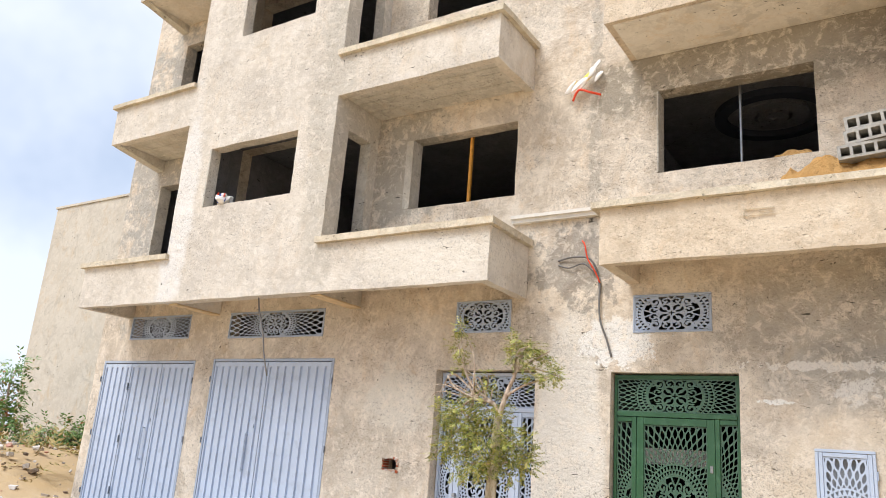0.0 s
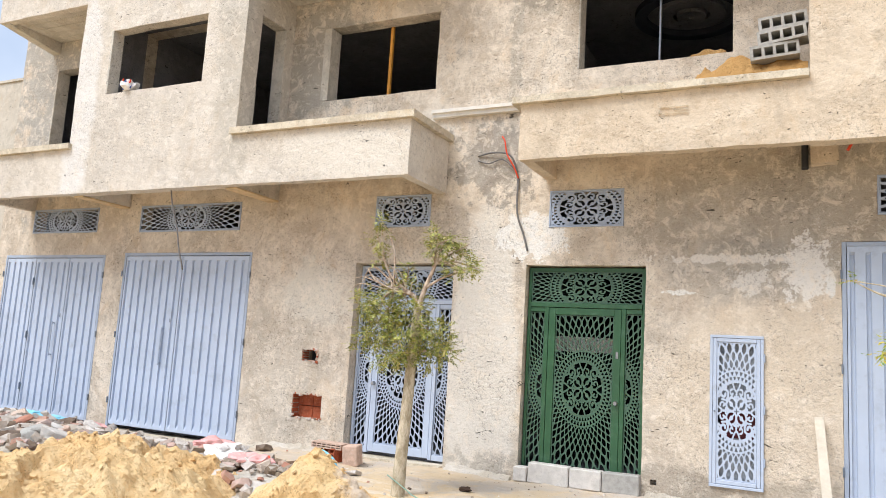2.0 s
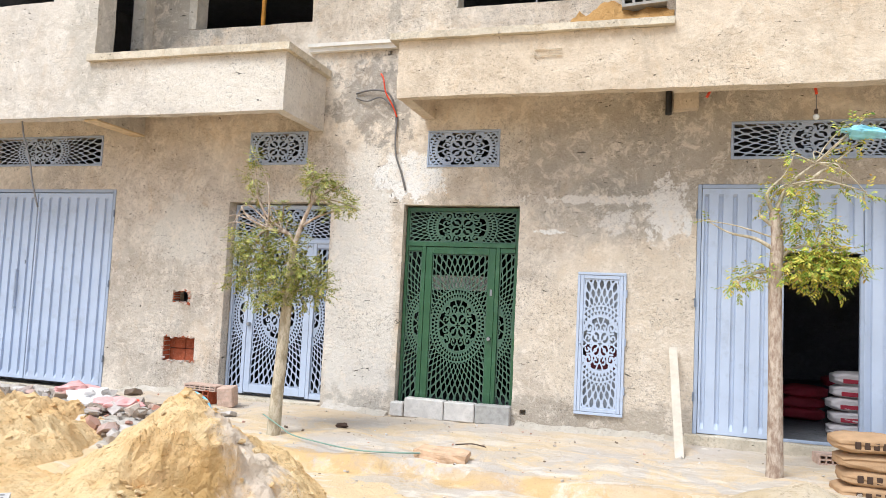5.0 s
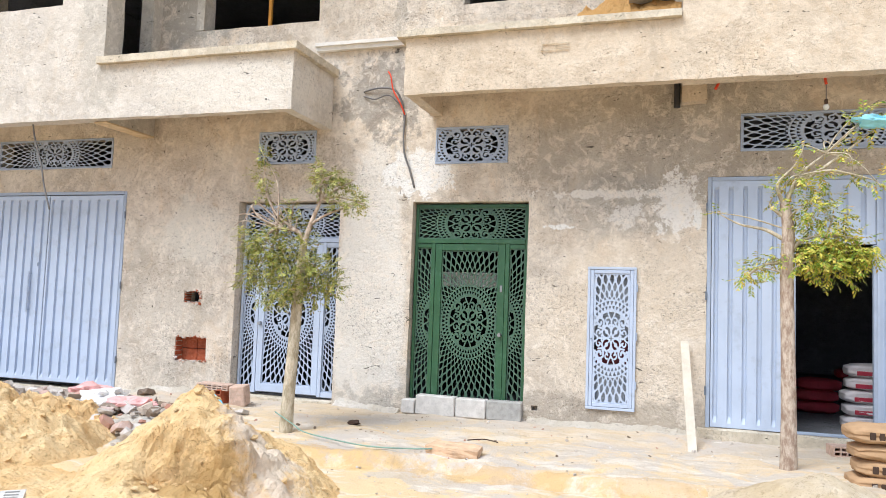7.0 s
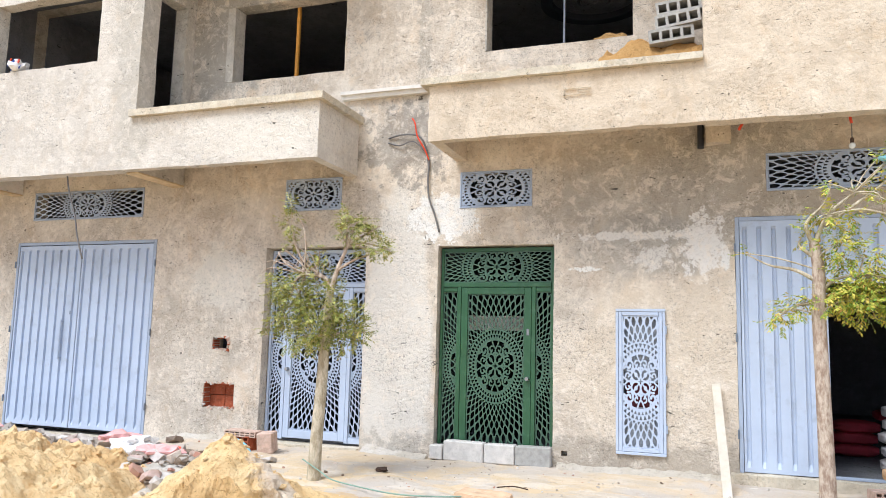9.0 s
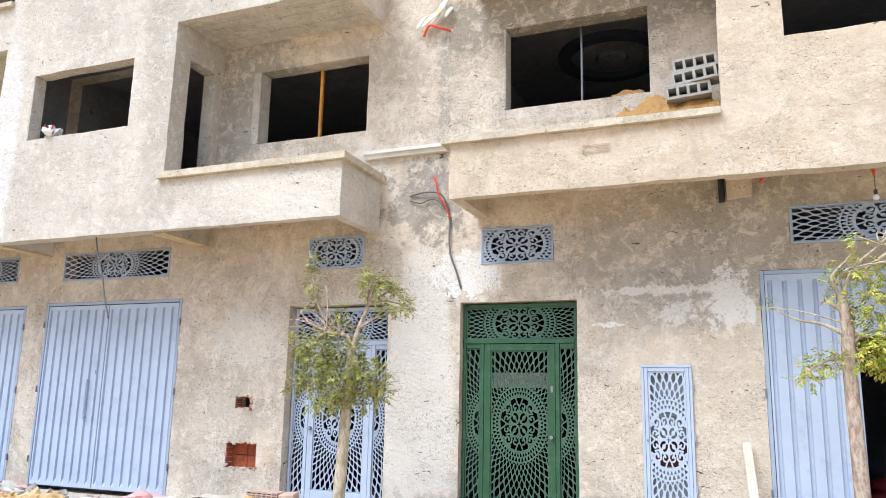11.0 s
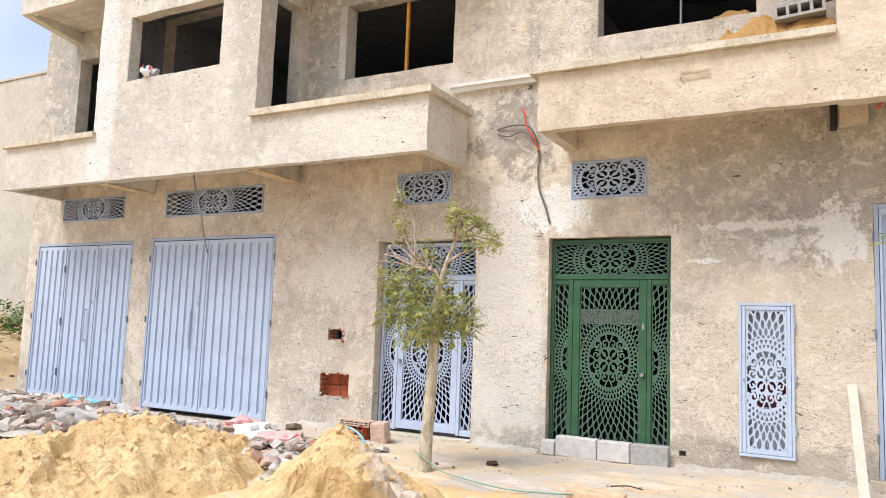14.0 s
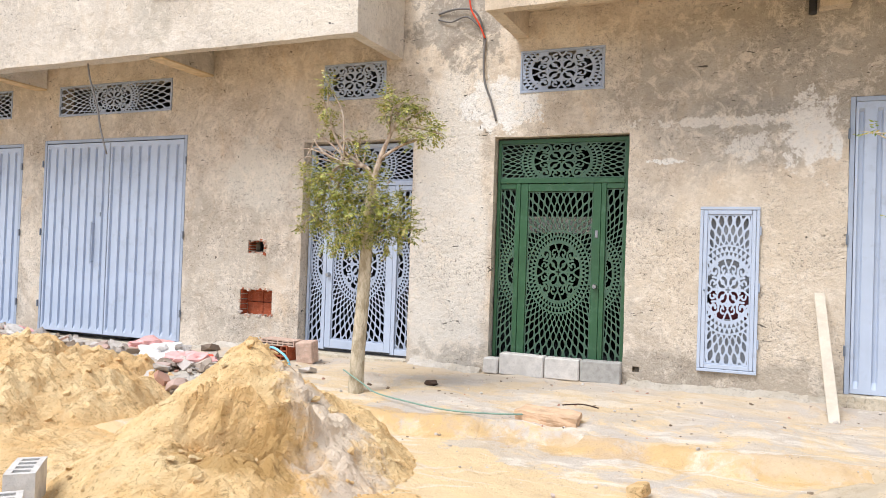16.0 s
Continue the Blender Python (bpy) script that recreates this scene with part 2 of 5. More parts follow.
M_CABLE = plain("grey_conduit", srgb("6d6a68"), 0.6, 0, 0.3, 0.1, 9)
M_RED = plain("red_conduit", srgb("d8492a"), 0.5, 0, 0.4, 0.1, 9)
M_HOSE = plain("green_blue_hose", srgb("7f9a8a"), 0.5, 0, 0.4, 0.1, 9)
M_BAGBLUE = plain("pale_blue_plastic", srgb("8fd0e4"), 0.35, 0, 0.5, 0.1, 9)
M_BAGWHITE = plain("white_plastic_wrap", srgb("e6e2de"), 0.4, 0, 0.5, 0.08, 9)
M_PINK = plain("pink_plastic_wrap", srgb("e0a9a4"), 0.45, 0, 0.4, 0.15, 9)
M_SACK = plain("brown_paper_sack", srgb("b08f6c"), 0.85, 0, 0.2, 0.1, 7, 0.004, srgb("9a7a58"))
M_INK = plain("dark_print", srgb("4a3a30"), 0.8, 0, 0.2, 0.1, 9)
M_SACKRED = plain("red_sack_print", srgb("b23a4a"), 0.6, 0, 0.3, 0.15, 5)
M_SACKWHITE = plain("white_sack", srgb("ded6d6"), 0.7, 0, 0.3, 0.08, 7, 0.004)
M_YELLOW = plain("yellow_film", srgb("efd35a"), 0.5, 0, 0.4, 0.1, 9)
M_BOARD = plain("pale_backing_board", srgb("9da1a6"), 0.6, 0, 0.3, 0.06, 7)
# dark colour that stands for the shade in the ceiling rose's recess
M_RECESSSHADE = plain("shaded_recess_ring", srgb("3c404c"), 0.9, 0, 0.2, 0.06, 4)
M_TRIM = plain("pale_ledge_cement", srgb("dcd6cc"), 0.9, 0, 0.15, 0.06, 9, 0.004)
M_BULB = plain("milky_bulb", srgb("d9d9d4"), 0.2, 0, 0.5, 0.03, 4)


def glass():
    m = Mat("dusty_glass", 0.08, 0.0, 0.6)
    m.b.inputs["Base Color"].default_value = (0.8, 0.86, 0.84, 1)
    m.b.inputs["Transmission Weight"].default_value = 1.0
    m.b.inputs["IOR"].default_value = 1.22
    return m.m


M_GLASS = glass()


def sand_mat(name, light, dark, crumb, spill=False):
    m = Mat(name, 0.97, spec=0.1)
    col = m.mix(m.ramp(m.noise(1.6, 6, 0.62), [(0.36, 0.0), (0.64, 1.0)]), dark, light)
    col = m.mix(m.math("MULTIPLY", m.ramp(m.noise(5, 7, 0.74, warp=0.6), [(0.50, 0.0), (0.58, 1.0)]), 0.5), col, dark)
    col = m.mix(m.math("MULTIPLY", m.ramp(m.noise(13, 6, 0.8, warp=0.5), [(0.57, 0.0), (0.63, 1.0)]), 0.55), col, crumb)
    col = m.mix(m.math("MULTIPLY", m.ramp(m.noise(40, 3, 0.75), [(0.60, 0.0), (0.67, 1.0)]), 0.5), col, crumb)
    if spill:
        # a pale cement spill down one flank, and damp sand laid bare in the dug hollow, with its shade painted in
        a = m.axes()
        fx, fy = m.math("ADD", a[0], 3.45), m.math("SUBTRACT", a[1], 5.12)
        out = m.math("MULTIPLY_ADD", fx, 0.605, m.math("MULTIPLY", fy, -0.796))
        across = m.math("MULTIPLY_ADD", fx, 0.796, m.math("MULTIPLY", fy, 0.605))
        d = m.math("ABSOLUTE", m.math("SUBTRACT", across, m.math("MULTIPLY_ADD", out, 0.22, 0.36)))
        d = m.math("ADD", d, m.math("MULTIPLY_ADD", m.noise(3.0, 7, 0.72), 1.1, -0.55))
        col = m.mix(m.math("MULTIPLY", m.math("MULTIPLY", m.ramp(d, [(0.12, 1.0), (0.30, 0.0)]), m.ramp(out, [(-0.0, 0.0), (0.15, 1.0)])), 0.8), col, srgb("e6d6c4"))
        ex, ey = m.math("DIVIDE", m.math("ADD", across, 0.08), 0.42), m.math("DIVIDE", m.math("SUBTRACT", out, 0.86), 0.26)
        e = m.math("ADD", m.math("SQRT", m.math("ADD", m.math("MULTIPLY", ex, ex), m.math("MULTIPLY", ey, ey))), m.math("MULTIPLY_ADD", m.noise(4.0, 6, 0.7), 1.6, -0.8))
        # one brown for both the damp and the hollow's shade
        col = m.mix(m.math("MULTIPLY", m.ramp(e, [(0.7, 1.0), (1.0, 0.0)]), 0.6), col, srgb("ad854a"))
    h = m.math("ADD", m.noise(7, 8, 0.72, warp=0.4), m.math("MULTIPLY", m.noise(45, 4, 0.7), 0.22))
    m.color(col).bump(h, 0.07)
    return m.m


M_SAND = sand_mat("yellow_building_sand", srgb("f4d8a8"), srgb("e8c088"), srgb("98723e"))
M_DAMP = sand_mat("damp_brown_sand", srgb("d2ab74"), srgb("ba8f58"), srgb("8a6a40"))
M_DUGSAND = sand_mat("dug_yellow_sand", srgb("f3d5a2"), srgb("e5bb80"), srgb("946c3a"), True)
M_PALESAND = sand_mat("pale_dusty_sand", srgb("e6d6be"), srgb("d6c09c"), srgb("a98f6c"))


def ground_mat():
    m = Mat("dusty_street", 0.96, spec=0.12)
    col = m.mix(m.ramp(m.noise(0.9, 6, 0.6, warp=0.5), [(0.38, 0.0), (0.6, 1.0)]), srgb("c5b59f"), srgb("c2b7ab"))
    a = m.axes()
    # sand trodden over the concrete, thicker towards the street
    near = m.ramp(m.math("MULTIPLY_ADD", a[1], -0.25, 2.25), [(0.05, 0.35), (0.6, 1.0)])
    yel = m.ramp(m.noise(1.5, 7, 0.68, warp=0.8), [(0.47, 0.0), (0.56, 1.0)])
    col = m.mix(m.math("MULTIPLY", m.math("MULTIPLY", yel, near), 0.8), col, srgb("dbbf92"))
    side = m.math("ADD", m.math("MINIMUM", m.math("MULTIPLY_ADD", a[0], -0.45, -0.55), 1.5), m.math("MULTIPLY_ADD", a[1], -0.90, 5.6))
    apron = m.math("ADD", side, m.math("MULTIPLY_ADD", m.noise(2.0, 7, 0.7), 1.6, -0.8))
    col = m.mix(m.math("MULTIPLY", m.ramp(apron, [(0.45, 0.0), (0.55, 1.0)]), 0.8), col, srgb("dcc093"))
    # pale cement dust swept in thin smears
    smear = m.noise(1.0, 7, 0.7, m.scaled((1.1, 3.2, 1.0)), warp=1.0)
    col = m.mix(m.math("MULTIPLY", m.math("MULTIPLY", m.ramp(smear, [(0.52, 0.0), (0.60, 1.0)]), near), 0.65), col, srgb("dfd5c6"))
    # broken ochre edge of the old slab
    lip = m.math("ADD", m.math("ABSOLUTE", m.math("SUBTRACT", a[1], 6.52)), m.math("MULTIPLY_ADD", m.noise(3.0, 6, 0.7), 1.0, -0.5))
    col = m.mix(m.math("MULTIPLY", m.ramp(lip, [(0.05, 1.0), (0.15, 0.0)]), 0.5), col, srgb("bf9757"))
    left = m.ramp(m.math("MULTIPLY_ADD", a[0], -0.25, -3.3), [(0.0, 0.0), (0.4, 1.0)])
    col = m.mix(m.math("MULTIPLY", left, 0.7), col, srgb("b79868"))
    col = m.mix(m.math("MULTIPLY", m.ramp(m.noise(7, 6, 0.75), [(0.54, 0.0), (0.66, 1.0)]), 0.35), col, srgb("b3987a"))
    col = m.mix(m.math("MULTIPLY", m.ramp(m.noise(48, 3, 0.7), [(0.64, 0.0), (0.70, 1.0)]), 0.5), col, srgb("8d7a60"))
    h = m.math("ADD", m.noise(7, 7, 0.7), m.math("MULTIPLY", m.noise(60, 3, 0.6), 0.25))
    m.color(col).bump(h, 0.03)
    return m.m


M_GROUND = ground_mat()


def rubble_mat():
    m = Mat("mixed_rubble", 0.95, spec=0.12)
    col = m.ramp(m.island, [(0.0, srgb("dcd6d0")), (0.25, srgb("b9ada0")), (0.4, srgb("e2dcd6")), (0.52, srgb("b9806c")), (0.62, srgb("d2c4b4")), (0.74, srgb("5c4a40")), (0.86, srgb("9c8c7a")), (1.0, srgb("e6e0da"))])
    col = m.mix(m.math("MULTIPLY", m.ramp(m.noise(14, 5, 0.7), [(0.4, 0.0), (0.7, 1.0)]), 0.4), col, srgb("a08d74"))
    m.color(col).bump(m.noise(35, 5, 0.7), 0.02)
    return m.m


M_RUBBLE = rubble_mat()


def bark_mat(name, light, dark):
    m = Mat(name, 0.9, spec=0.2)
    n = m.noise(1, 5, 0.7, m.scaled((22, 22, 9)))
    col = m.mix(m.ramp(n, [(0.4, 0.0), (0.6, 1.0)]), dark, light)
    m.color(col).bump(m.noise(1, 5, 0.7, m.scaled((30, 30, 14))), 0.012)
    return m.m


M_BARK = bark_mat("smooth_grey_bark", srgb("cbbfa8"), srgb("a3967d"))
M_BARK2 = bark_mat("scaly_brown_bark", srgb("c6b6a4"), srgb("957f6e"))


def leaf_mat(name, stops):
    m = Mat(name, 0.5, spec=0.35)
    m.color(m.ramp(m.island, stops))
    m.b.inputs["Transmission Weight"].default_value = 0.0
    m.b.inputs["Subsurface Weight"].default_value = 0.0
    return m.m


M_LEAF = leaf_mat("grey_green_leaves", [(0.0, srgb("5f6a2e")), (0.3, srgb("868c40")), (0.65, srgb("a6a652")), (0.9, srgb("c0b668")), (1.0, srgb("a08a5c"))])
M_LEAF2 = leaf_mat("yellow_green_leaves", [(0.0, srgb("6f9434")), (0.3, srgb("9aa83e")), (0.65, srgb("c0b846")), (0.9, srgb("d2bc58")), (1.0, srgb("b08a48"))])
M_LEAF3 = leaf_mat("dark_shrub_leaves", [(0.0, srgb("4c6a34")), (0.5, srgb("6c8a48")), (0.85, srgb("86a060")), (1.0, srgb("b06a44"))])


# ---- mesh helpers ----
def link_mesh(name, verts, faces, mat, parent=None, label="", smooth=False):
    me = bpy.data.meshes.new(name)
    me.from_pydata([tuple(v) for v in verts], [], faces)
    me.materials.append(mat)
    if smooth:
        me.polygons.foreach_set("use_smooth", [True] * len(me.polygons))
    me.update()
    ob = new(name, me)
    ob.parent = parent
    if label:
        ob["label"] = label
    return ob


def part(name, bm, mat, parent=None, label="", smooth=False):
    bmesh.ops.recalc_face_normals(bm, faces=bm.faces)
    me = bpy.data.meshes.new(name)
    bm.to_mesh(me)
    bm.free()
    me.materials.append(mat)
    if smooth:
        me.polygons.foreach_set("use_smooth", [True] * len(me.polygons))
    ob = new(name, me)
    ob.parent = parent
    if label:
        ob["label"] = label
    return ob


def thing(name, place, label, category, group="", kind=""):
    ob = new(name)
    ob.location = place
    ob.empty_display_size = 0.1
    return tagged(ob, label, category, group, kind)


def add_box(bm, x0, x1, y0, y1, z0, z1, bevel=0.0):
    r = bmesh.ops.create_cube(bm, size=1, matrix=Matrix.Translation(((x0 + x1) / 2, (y0 + y1) / 2, (z0 + z1) / 2)) @ Matrix.Diagonal((x1 - x0, y1 - y0, z1 - z0, 1)))
    if bevel:
        es = list({e for v in r["verts"] for e in v.link_edges})
        bmesh.ops.bevel(bm, geom=es, offset=bevel, segments=1, affect="EDGES")
    return r


def box_bm(*a, bevel=0.0):
    bm = bmesh.new()
    add_box(bm, *a, bevel=bevel)
    return bm


def lines(values, step):
    vs = sorted(set(round(v, 4) for v in values))
    out = [vs[0]]
    for a, b in zip(vs, vs[1:]):
        n = max(1, math.ceil((b - a) / step))
        out += [a + (b - a) * i / n for i in range(1, n + 1)]
    return np.array(out)


def solid(name, boxes, holes, mat, step=0.14, amp=0.006, parent=None, label="", kind="", category="", skip=None):
    """The union of boxes less the holes, as one closed mesh whose faces are split and slightly uneven."""
    def gather(i):
        v = [b[i] for b in boxes] + [b[i + 1] for b in boxes]
        lo, hi = min(v), max(v)
        return lines(v + [h[j] for h in holes for j in (i, i + 1) if lo < h[j] < hi], step)
    xs, ys, zs = gather(0), gather(2), gather(4)
    cx, cy, cz = [(a[:-1] + a[1:]) / 2 for a in (xs, ys, zs)]
    full = np.zeros((len(cx), len(cy), len(cz)), bool)

    def inside(b):
        return np.ix_((cx > b[0]) & (cx < b[1]), (cy > b[2]) & (cy < b[3]), (cz > b[4]) & (cz < b[5]))
    for b in boxes:
        full[inside(b)] = True
    for h in holes:
        full[inside(h)] = False
    pad = np.pad(full, 1)
    index, verts, faces = {}, [], []

    def vert(i, j, k):
        key = (i, j, k)
        if key not in index:
            index[key] = len(verts)
            p = Vector((xs[i], ys[j], zs[k]))
            d = noise.noise_vector(p * 2.3) * amp + noise.noise_vector(p * 9.0) * amp * 0.6
            verts.append(p + d)
        return index[key]
    for axis in range(3):
        for sign in (1, -1):
            there = pad & ~np.roll(pad, -sign, axis)
            for i, j, k in np.argwhere(there) - 1:
                c = [i, j, k]
                c[axis] += 1 if sign > 0 else 0
                u, v = [(1, 2), (2, 0), (0, 1)][axis]
                q = []
                for du, dv in ((0, 0), (1, 0), (1, 1), (0, 1)):
                    e = list(c)
                    e[u] += du
                    e[v] += dv
                    q.append(vert(*e))
                faces.append(q if sign > 0 else q[::-1])
    ob = link_mesh(name, verts, faces, mat, parent, label)
    return tagged(ob, label, category, "", kind)


def tube(name, points, r, mat, parent=None, label="", sides=8, taper=1.0, smooth=True):
    """A tube along a smooth line through the points; r may be one radius or one for each point."""
    P = [Vector(p) for p in points]
    R = list(r) if isinstance(r, (list, tuple)) else [r * (1 + (taper - 1) * i / max(1, len(P) - 1)) for i in range(len(P))]
    pts, rad = [], []
    for i in range(len(P) - 1):
        a, b, c, d = P[max(0, i - 1)], P[i], P[i + 1], P[min(len(P) - 1, i + 2)]
        n = 5
        for s in range(n + (i == len(P) - 2)):
            t = s / n
            pts.append(0.5 * ((2 * b) + (c - a) * t + (2 * a - 5 * b + 4 * c - d) * t * t + (3 * b - a - 3 * c + d) * t ** 3))
            rad.append(R[i] * (1 - t) + R[i + 1] * t)
    verts, faces = [], []
    for i, p in enumerate(pts):
        way = (pts[min(i + 1, len(pts) - 1)] - pts[max(i - 1, 0)]).normalized()
        s = way.orthogonal().normalized() if i == 0 else (side - way * side.dot(way)).normalized()
        side, up = s, way.cross(s)
        for k in range(sides):
            a = 2 * math.pi * k / sides
            verts.append(p + (s * math.cos(a) + up * math.sin(a)) * rad[i])
    for i in range(len(pts) - 1):
        for k in range(sides):
            a, b = i * sides + k, i * sides + (k + 1) % sides
            faces.append((a, b, b + sides, a + sides))
    faces.append(tuple(range(sides))[::-1])
    faces.append(tuple(range((len(pts) - 1) * sides, len(pts) * sides)))
    return link_mesh(name, verts, faces, mat, parent, label, smooth)


# ---- ground ----
def ground_height(x, y):
    z = 0.05 - 0.012 * max(0.0, 9 - y)
    if y > 6.5:
        z += 0.02
    step = 6.55 + 0.18 * noise.noise(Vector((x * 0.8, 3.1, 0))) + 0.1 * noise.noise(Vector((x * 3, 7.1, 0)))
    if -7.0 < x < 4 and y < step:
        z -= 0.10 * min(1, (step - y) / 0.06) * max(0.0, min(1.0, (x + 7.0) / 2.8))
    far = max(0.0, min(1.0, (-14.2 - x) / 2.5)) * max(0.0, min(1.0, (y - 6.5) / 2.5))
    z += 0.95 * far * max(0.0, min(1.0, (60 - y) / 40))
    near = math.exp(-((x + 4) ** 2 / 150 + (y - 6) ** 2 / 40))
    z += near * (0.035 * noise.noise(Vector((x * 1.3, y * 1.3, 2))) + 0.022 * noise.noise(Vector((x * 5, y * 5, 5))) + 0.010 * noise.noise(Vector((x * 14, y * 14, 9))))
    z -= 0.075 * max(0.0, min(1.0, (-7.0 - x) / 0.5)) * max(0.0, min(1.0, (-14.0 - x) / -0.5)) * max(0.0, min(1.0, (y - 7.6) / 0.8))
    for hx, hy, hr, hz in ((0.9, 5.7, 1.1, 0.20), (-2.6, 4.2, 0.9, 0.05), (-1.2, 6.9, 0.7, -0.02)):
        z += hz * math.exp(-((x - hx) ** 2 + (y - hy) ** 2) / (hr * hr) * 2)
    return z


def spread(lo, hi, step, reach):
    mid = list(np.arange(lo, hi + step / 2, step))
    out, d = [], step
    while not out or out[-1] < reach:
        d *= 1.35
        out.append((out[-1] if out else 0) + d)
    return [lo - v for v in out[::-1]] + mid + [hi + v for v in out]


gx, gy = spread(-9.5, 3.0, 0.055, 400), spread(3.0, 9.3, 0.055, 400)
link_mesh("ground", [(x, y, ground_height(x, y)) for y in gy for x in gx],
          [(j * len(gx) + i, j * len(gx) + i + 1, (j + 1) * len(gx) + i + 1, (j + 1) * len(gx) + i) for j in range(len(gy) - 1) for i in range(len(gx) - 1)],
          M_GROUND, None, "", True)
tagged(bpy.data.objects["ground"], "dusty pale street of sand and old concrete", "ground", "", "structure")

# ---- the two houses ----
Y, D = 9.0, 0.25
G1, G2, G3 = (-13.45, -10.82, 0.05, 2.84), (-10.36, -7.64, 0.05, 2.87), (0.28, 2.95, 0.17, 2.94)
WD, GD = (-5.76, -4.24, 0.10, 2.70), (-3.23, -1.75, 0.08, 2.68)
VENTS = [(-12.80, -11.11, 3.235, 3.67), (-10.09, -7.94, 3.215, 3.66), (-5.50, -4.635, 3.205, 3.65), (-2.955, -2.025, 3.155, 3.62), (0.62, 2.60, 3.22, 3.645)]


def hole(x0, x1, z0, z1, y0=8.5, y1=9.5):
    return (x0, x1, y0, y1, z0, z1)


solid("wall_left_house", [(-13.72, -3.6201, Y, Y + D, -0.4, 11.2)],
      [hole(*G1[:2], -0.06, G1[3]), hole(*G2[:2], -0.06, G2[3]), hole(*WD), *[hole(*v) for v in VENTS[:3]],
       hole(-6.665, -6.165, 0.50, 0.83), hole(-6.56, -6.30, 1.295, 1.46),
       hole(-6.52, -4.68, 5.15, 6.29), hole(-12.70, -11.9, 4.3, 6.33), hole(-6.45, -4.7, 8.42, 9.5), hole(-12.66, -11.9, 7.7, 9.5), hole(-10.46, -7.42, 4.2, 6.74), hole(-10.46, -7.42, 7.2, 9.8)],
      M_WALL, 0.11, 0.007, None, "uneven beige cement-rendered ground and upper wall", "structure", "wall")
solid("wall_right_house", [(-3.62, 4.6, Y, Y + D, -0.4, 11.2)],
      [hole(*GD), hole(*VENTS[3]), hole(*VENTS[4]), hole(*G3), hole(-0.97, -0.50, 0.31, 1.87), hole(-1.65, -1.58, 0.20, 0.26, 8.5, 9.1),
       hole(-2.66, -0.81, 5.19, 6.33), hole(0.3, 4.3, 4.2, 6.6), hole(0.3, 4.3, 7.2, 9.8)],
      M_WALL, 0.11, 0.007, None, "patched tan and grey cement-rendered wall", "structure", "wall")

# bays and balconies carried out over the street
F1, F2 = 7.92, 8.0
B = Y - 0.003
solid("wall_left_bay", [
    (-12.94, -4.42, F1, B, 3.97, 4.12), (-12.94, -4.42, F1, F1 + 0.13, 3.65, 4.12), (-4.56, -4.42, F1, B, 3.65, 4.12), (-12.94, -12.80, F1, B, 3.65, 4.12), (-7.41, -7.24, F1, B, 3.652, 4.12), (-10.55, -10.38, F1, B, 3.652, 4.12), (-10.66, -7.22, F1, F1 + 0.2, 3.65, 11.2), (-7.42, -7.22, F1, B, 4.12, 11.2), (-10.66, -10.46, F1, B, 4.12, 11.2),
    (-12.94, -10.66, F1, F1 + 0.13, 3.83, 4.38), (-12.94, -12.80, F1, B, 3.83, 4.38),
    (-7.22, -4.42, F1, F1 + 0.13, 3.83, 4.36), (-4.56, -4.42, F1, B, 3.83, 4.36),
    (-12.94, -10.66, F1, B, 6.89, 7.0), (-12.94, -10.66, F1, F1 + 0.13, 6.84, 7.58), (-12.94, -12.80, F1, B, 7.0, 7.58),
    (-7.22, -4.45, F1, B, 6.76, 6.88), (-7.22, -4.45, F1, F1 + 0.13, 6.71, 7.38), (-4.59, -4.45, F1, B, 6.71, 7.38),
    (-12.94, -10.66, F1, B, 10.0, 10.2)],
    [(-9.95, -7.97, 7.5, 8.5, 5.23, 6.28), (-9.64, -7.94, 7.5, 8.5, 8.35, 9.45), (-7.6, -7.0, 8.24, 8.80, 4.0, 6.28), (-7.6, -7.0, 8.24, 8.80, 7.2, 9.45)],
    M_BAY1, 0.09, 0.009, None, "cream cement-rendered bay with open window holes over balconies", "structure", "wall")
solid("wall_right_bay", [
    (-3.02, 4.6, F2, B, 4.06, 4.2), (-3.02, 4.6, F2, F2 + 0.13, 3.77, 4.2), (-3.02, -2.88, F2, B, 3.77, 4.2), (-3.02, 0.0, F2, F2 + 0.13, 3.95, 4.42), (-3.02, -2.88, F2, B, 3.95, 4.42),
    (0.0, 4.6, F2, F2 + 0.2, 3.77, 11.2), (0.0, 0.2, F2, B, 3.95, 11.2), (0.0, 0.26, 8.84, B, 3.765, 4.1),
    (-3.02, 0.0, F2, B, 6.86, 7.0), (-3.02, 0.0, F2, F2 + 0.13, 7.0, 7.6)],
    [(0.64, 2.4, 7.5, 8.5, 5.2, 6.3)],
    M_BAY2, 0.075, 0.011, None, "warm cream cement-rendered bay and balcony parapet", "structure", "wall")


def coping(x0, x1, z0, z1, front, end=None, left=None):
    boxes = [(x0, x1, front - 0.07, front + 0.19, z0, z1)]
    if end:
        boxes.append((x1 - 0.26, x1, front - 0.07, B, z0, z1))
    if left:
        boxes.append((x0, x0 + 0.26, front - 0.07, B, z0, z1))
    return solid("parapet_coping", boxes, [], M_COPING, 0.12, 0.006, None, "thin projecting cement coping on a balcony parapet", "structure", "coping")


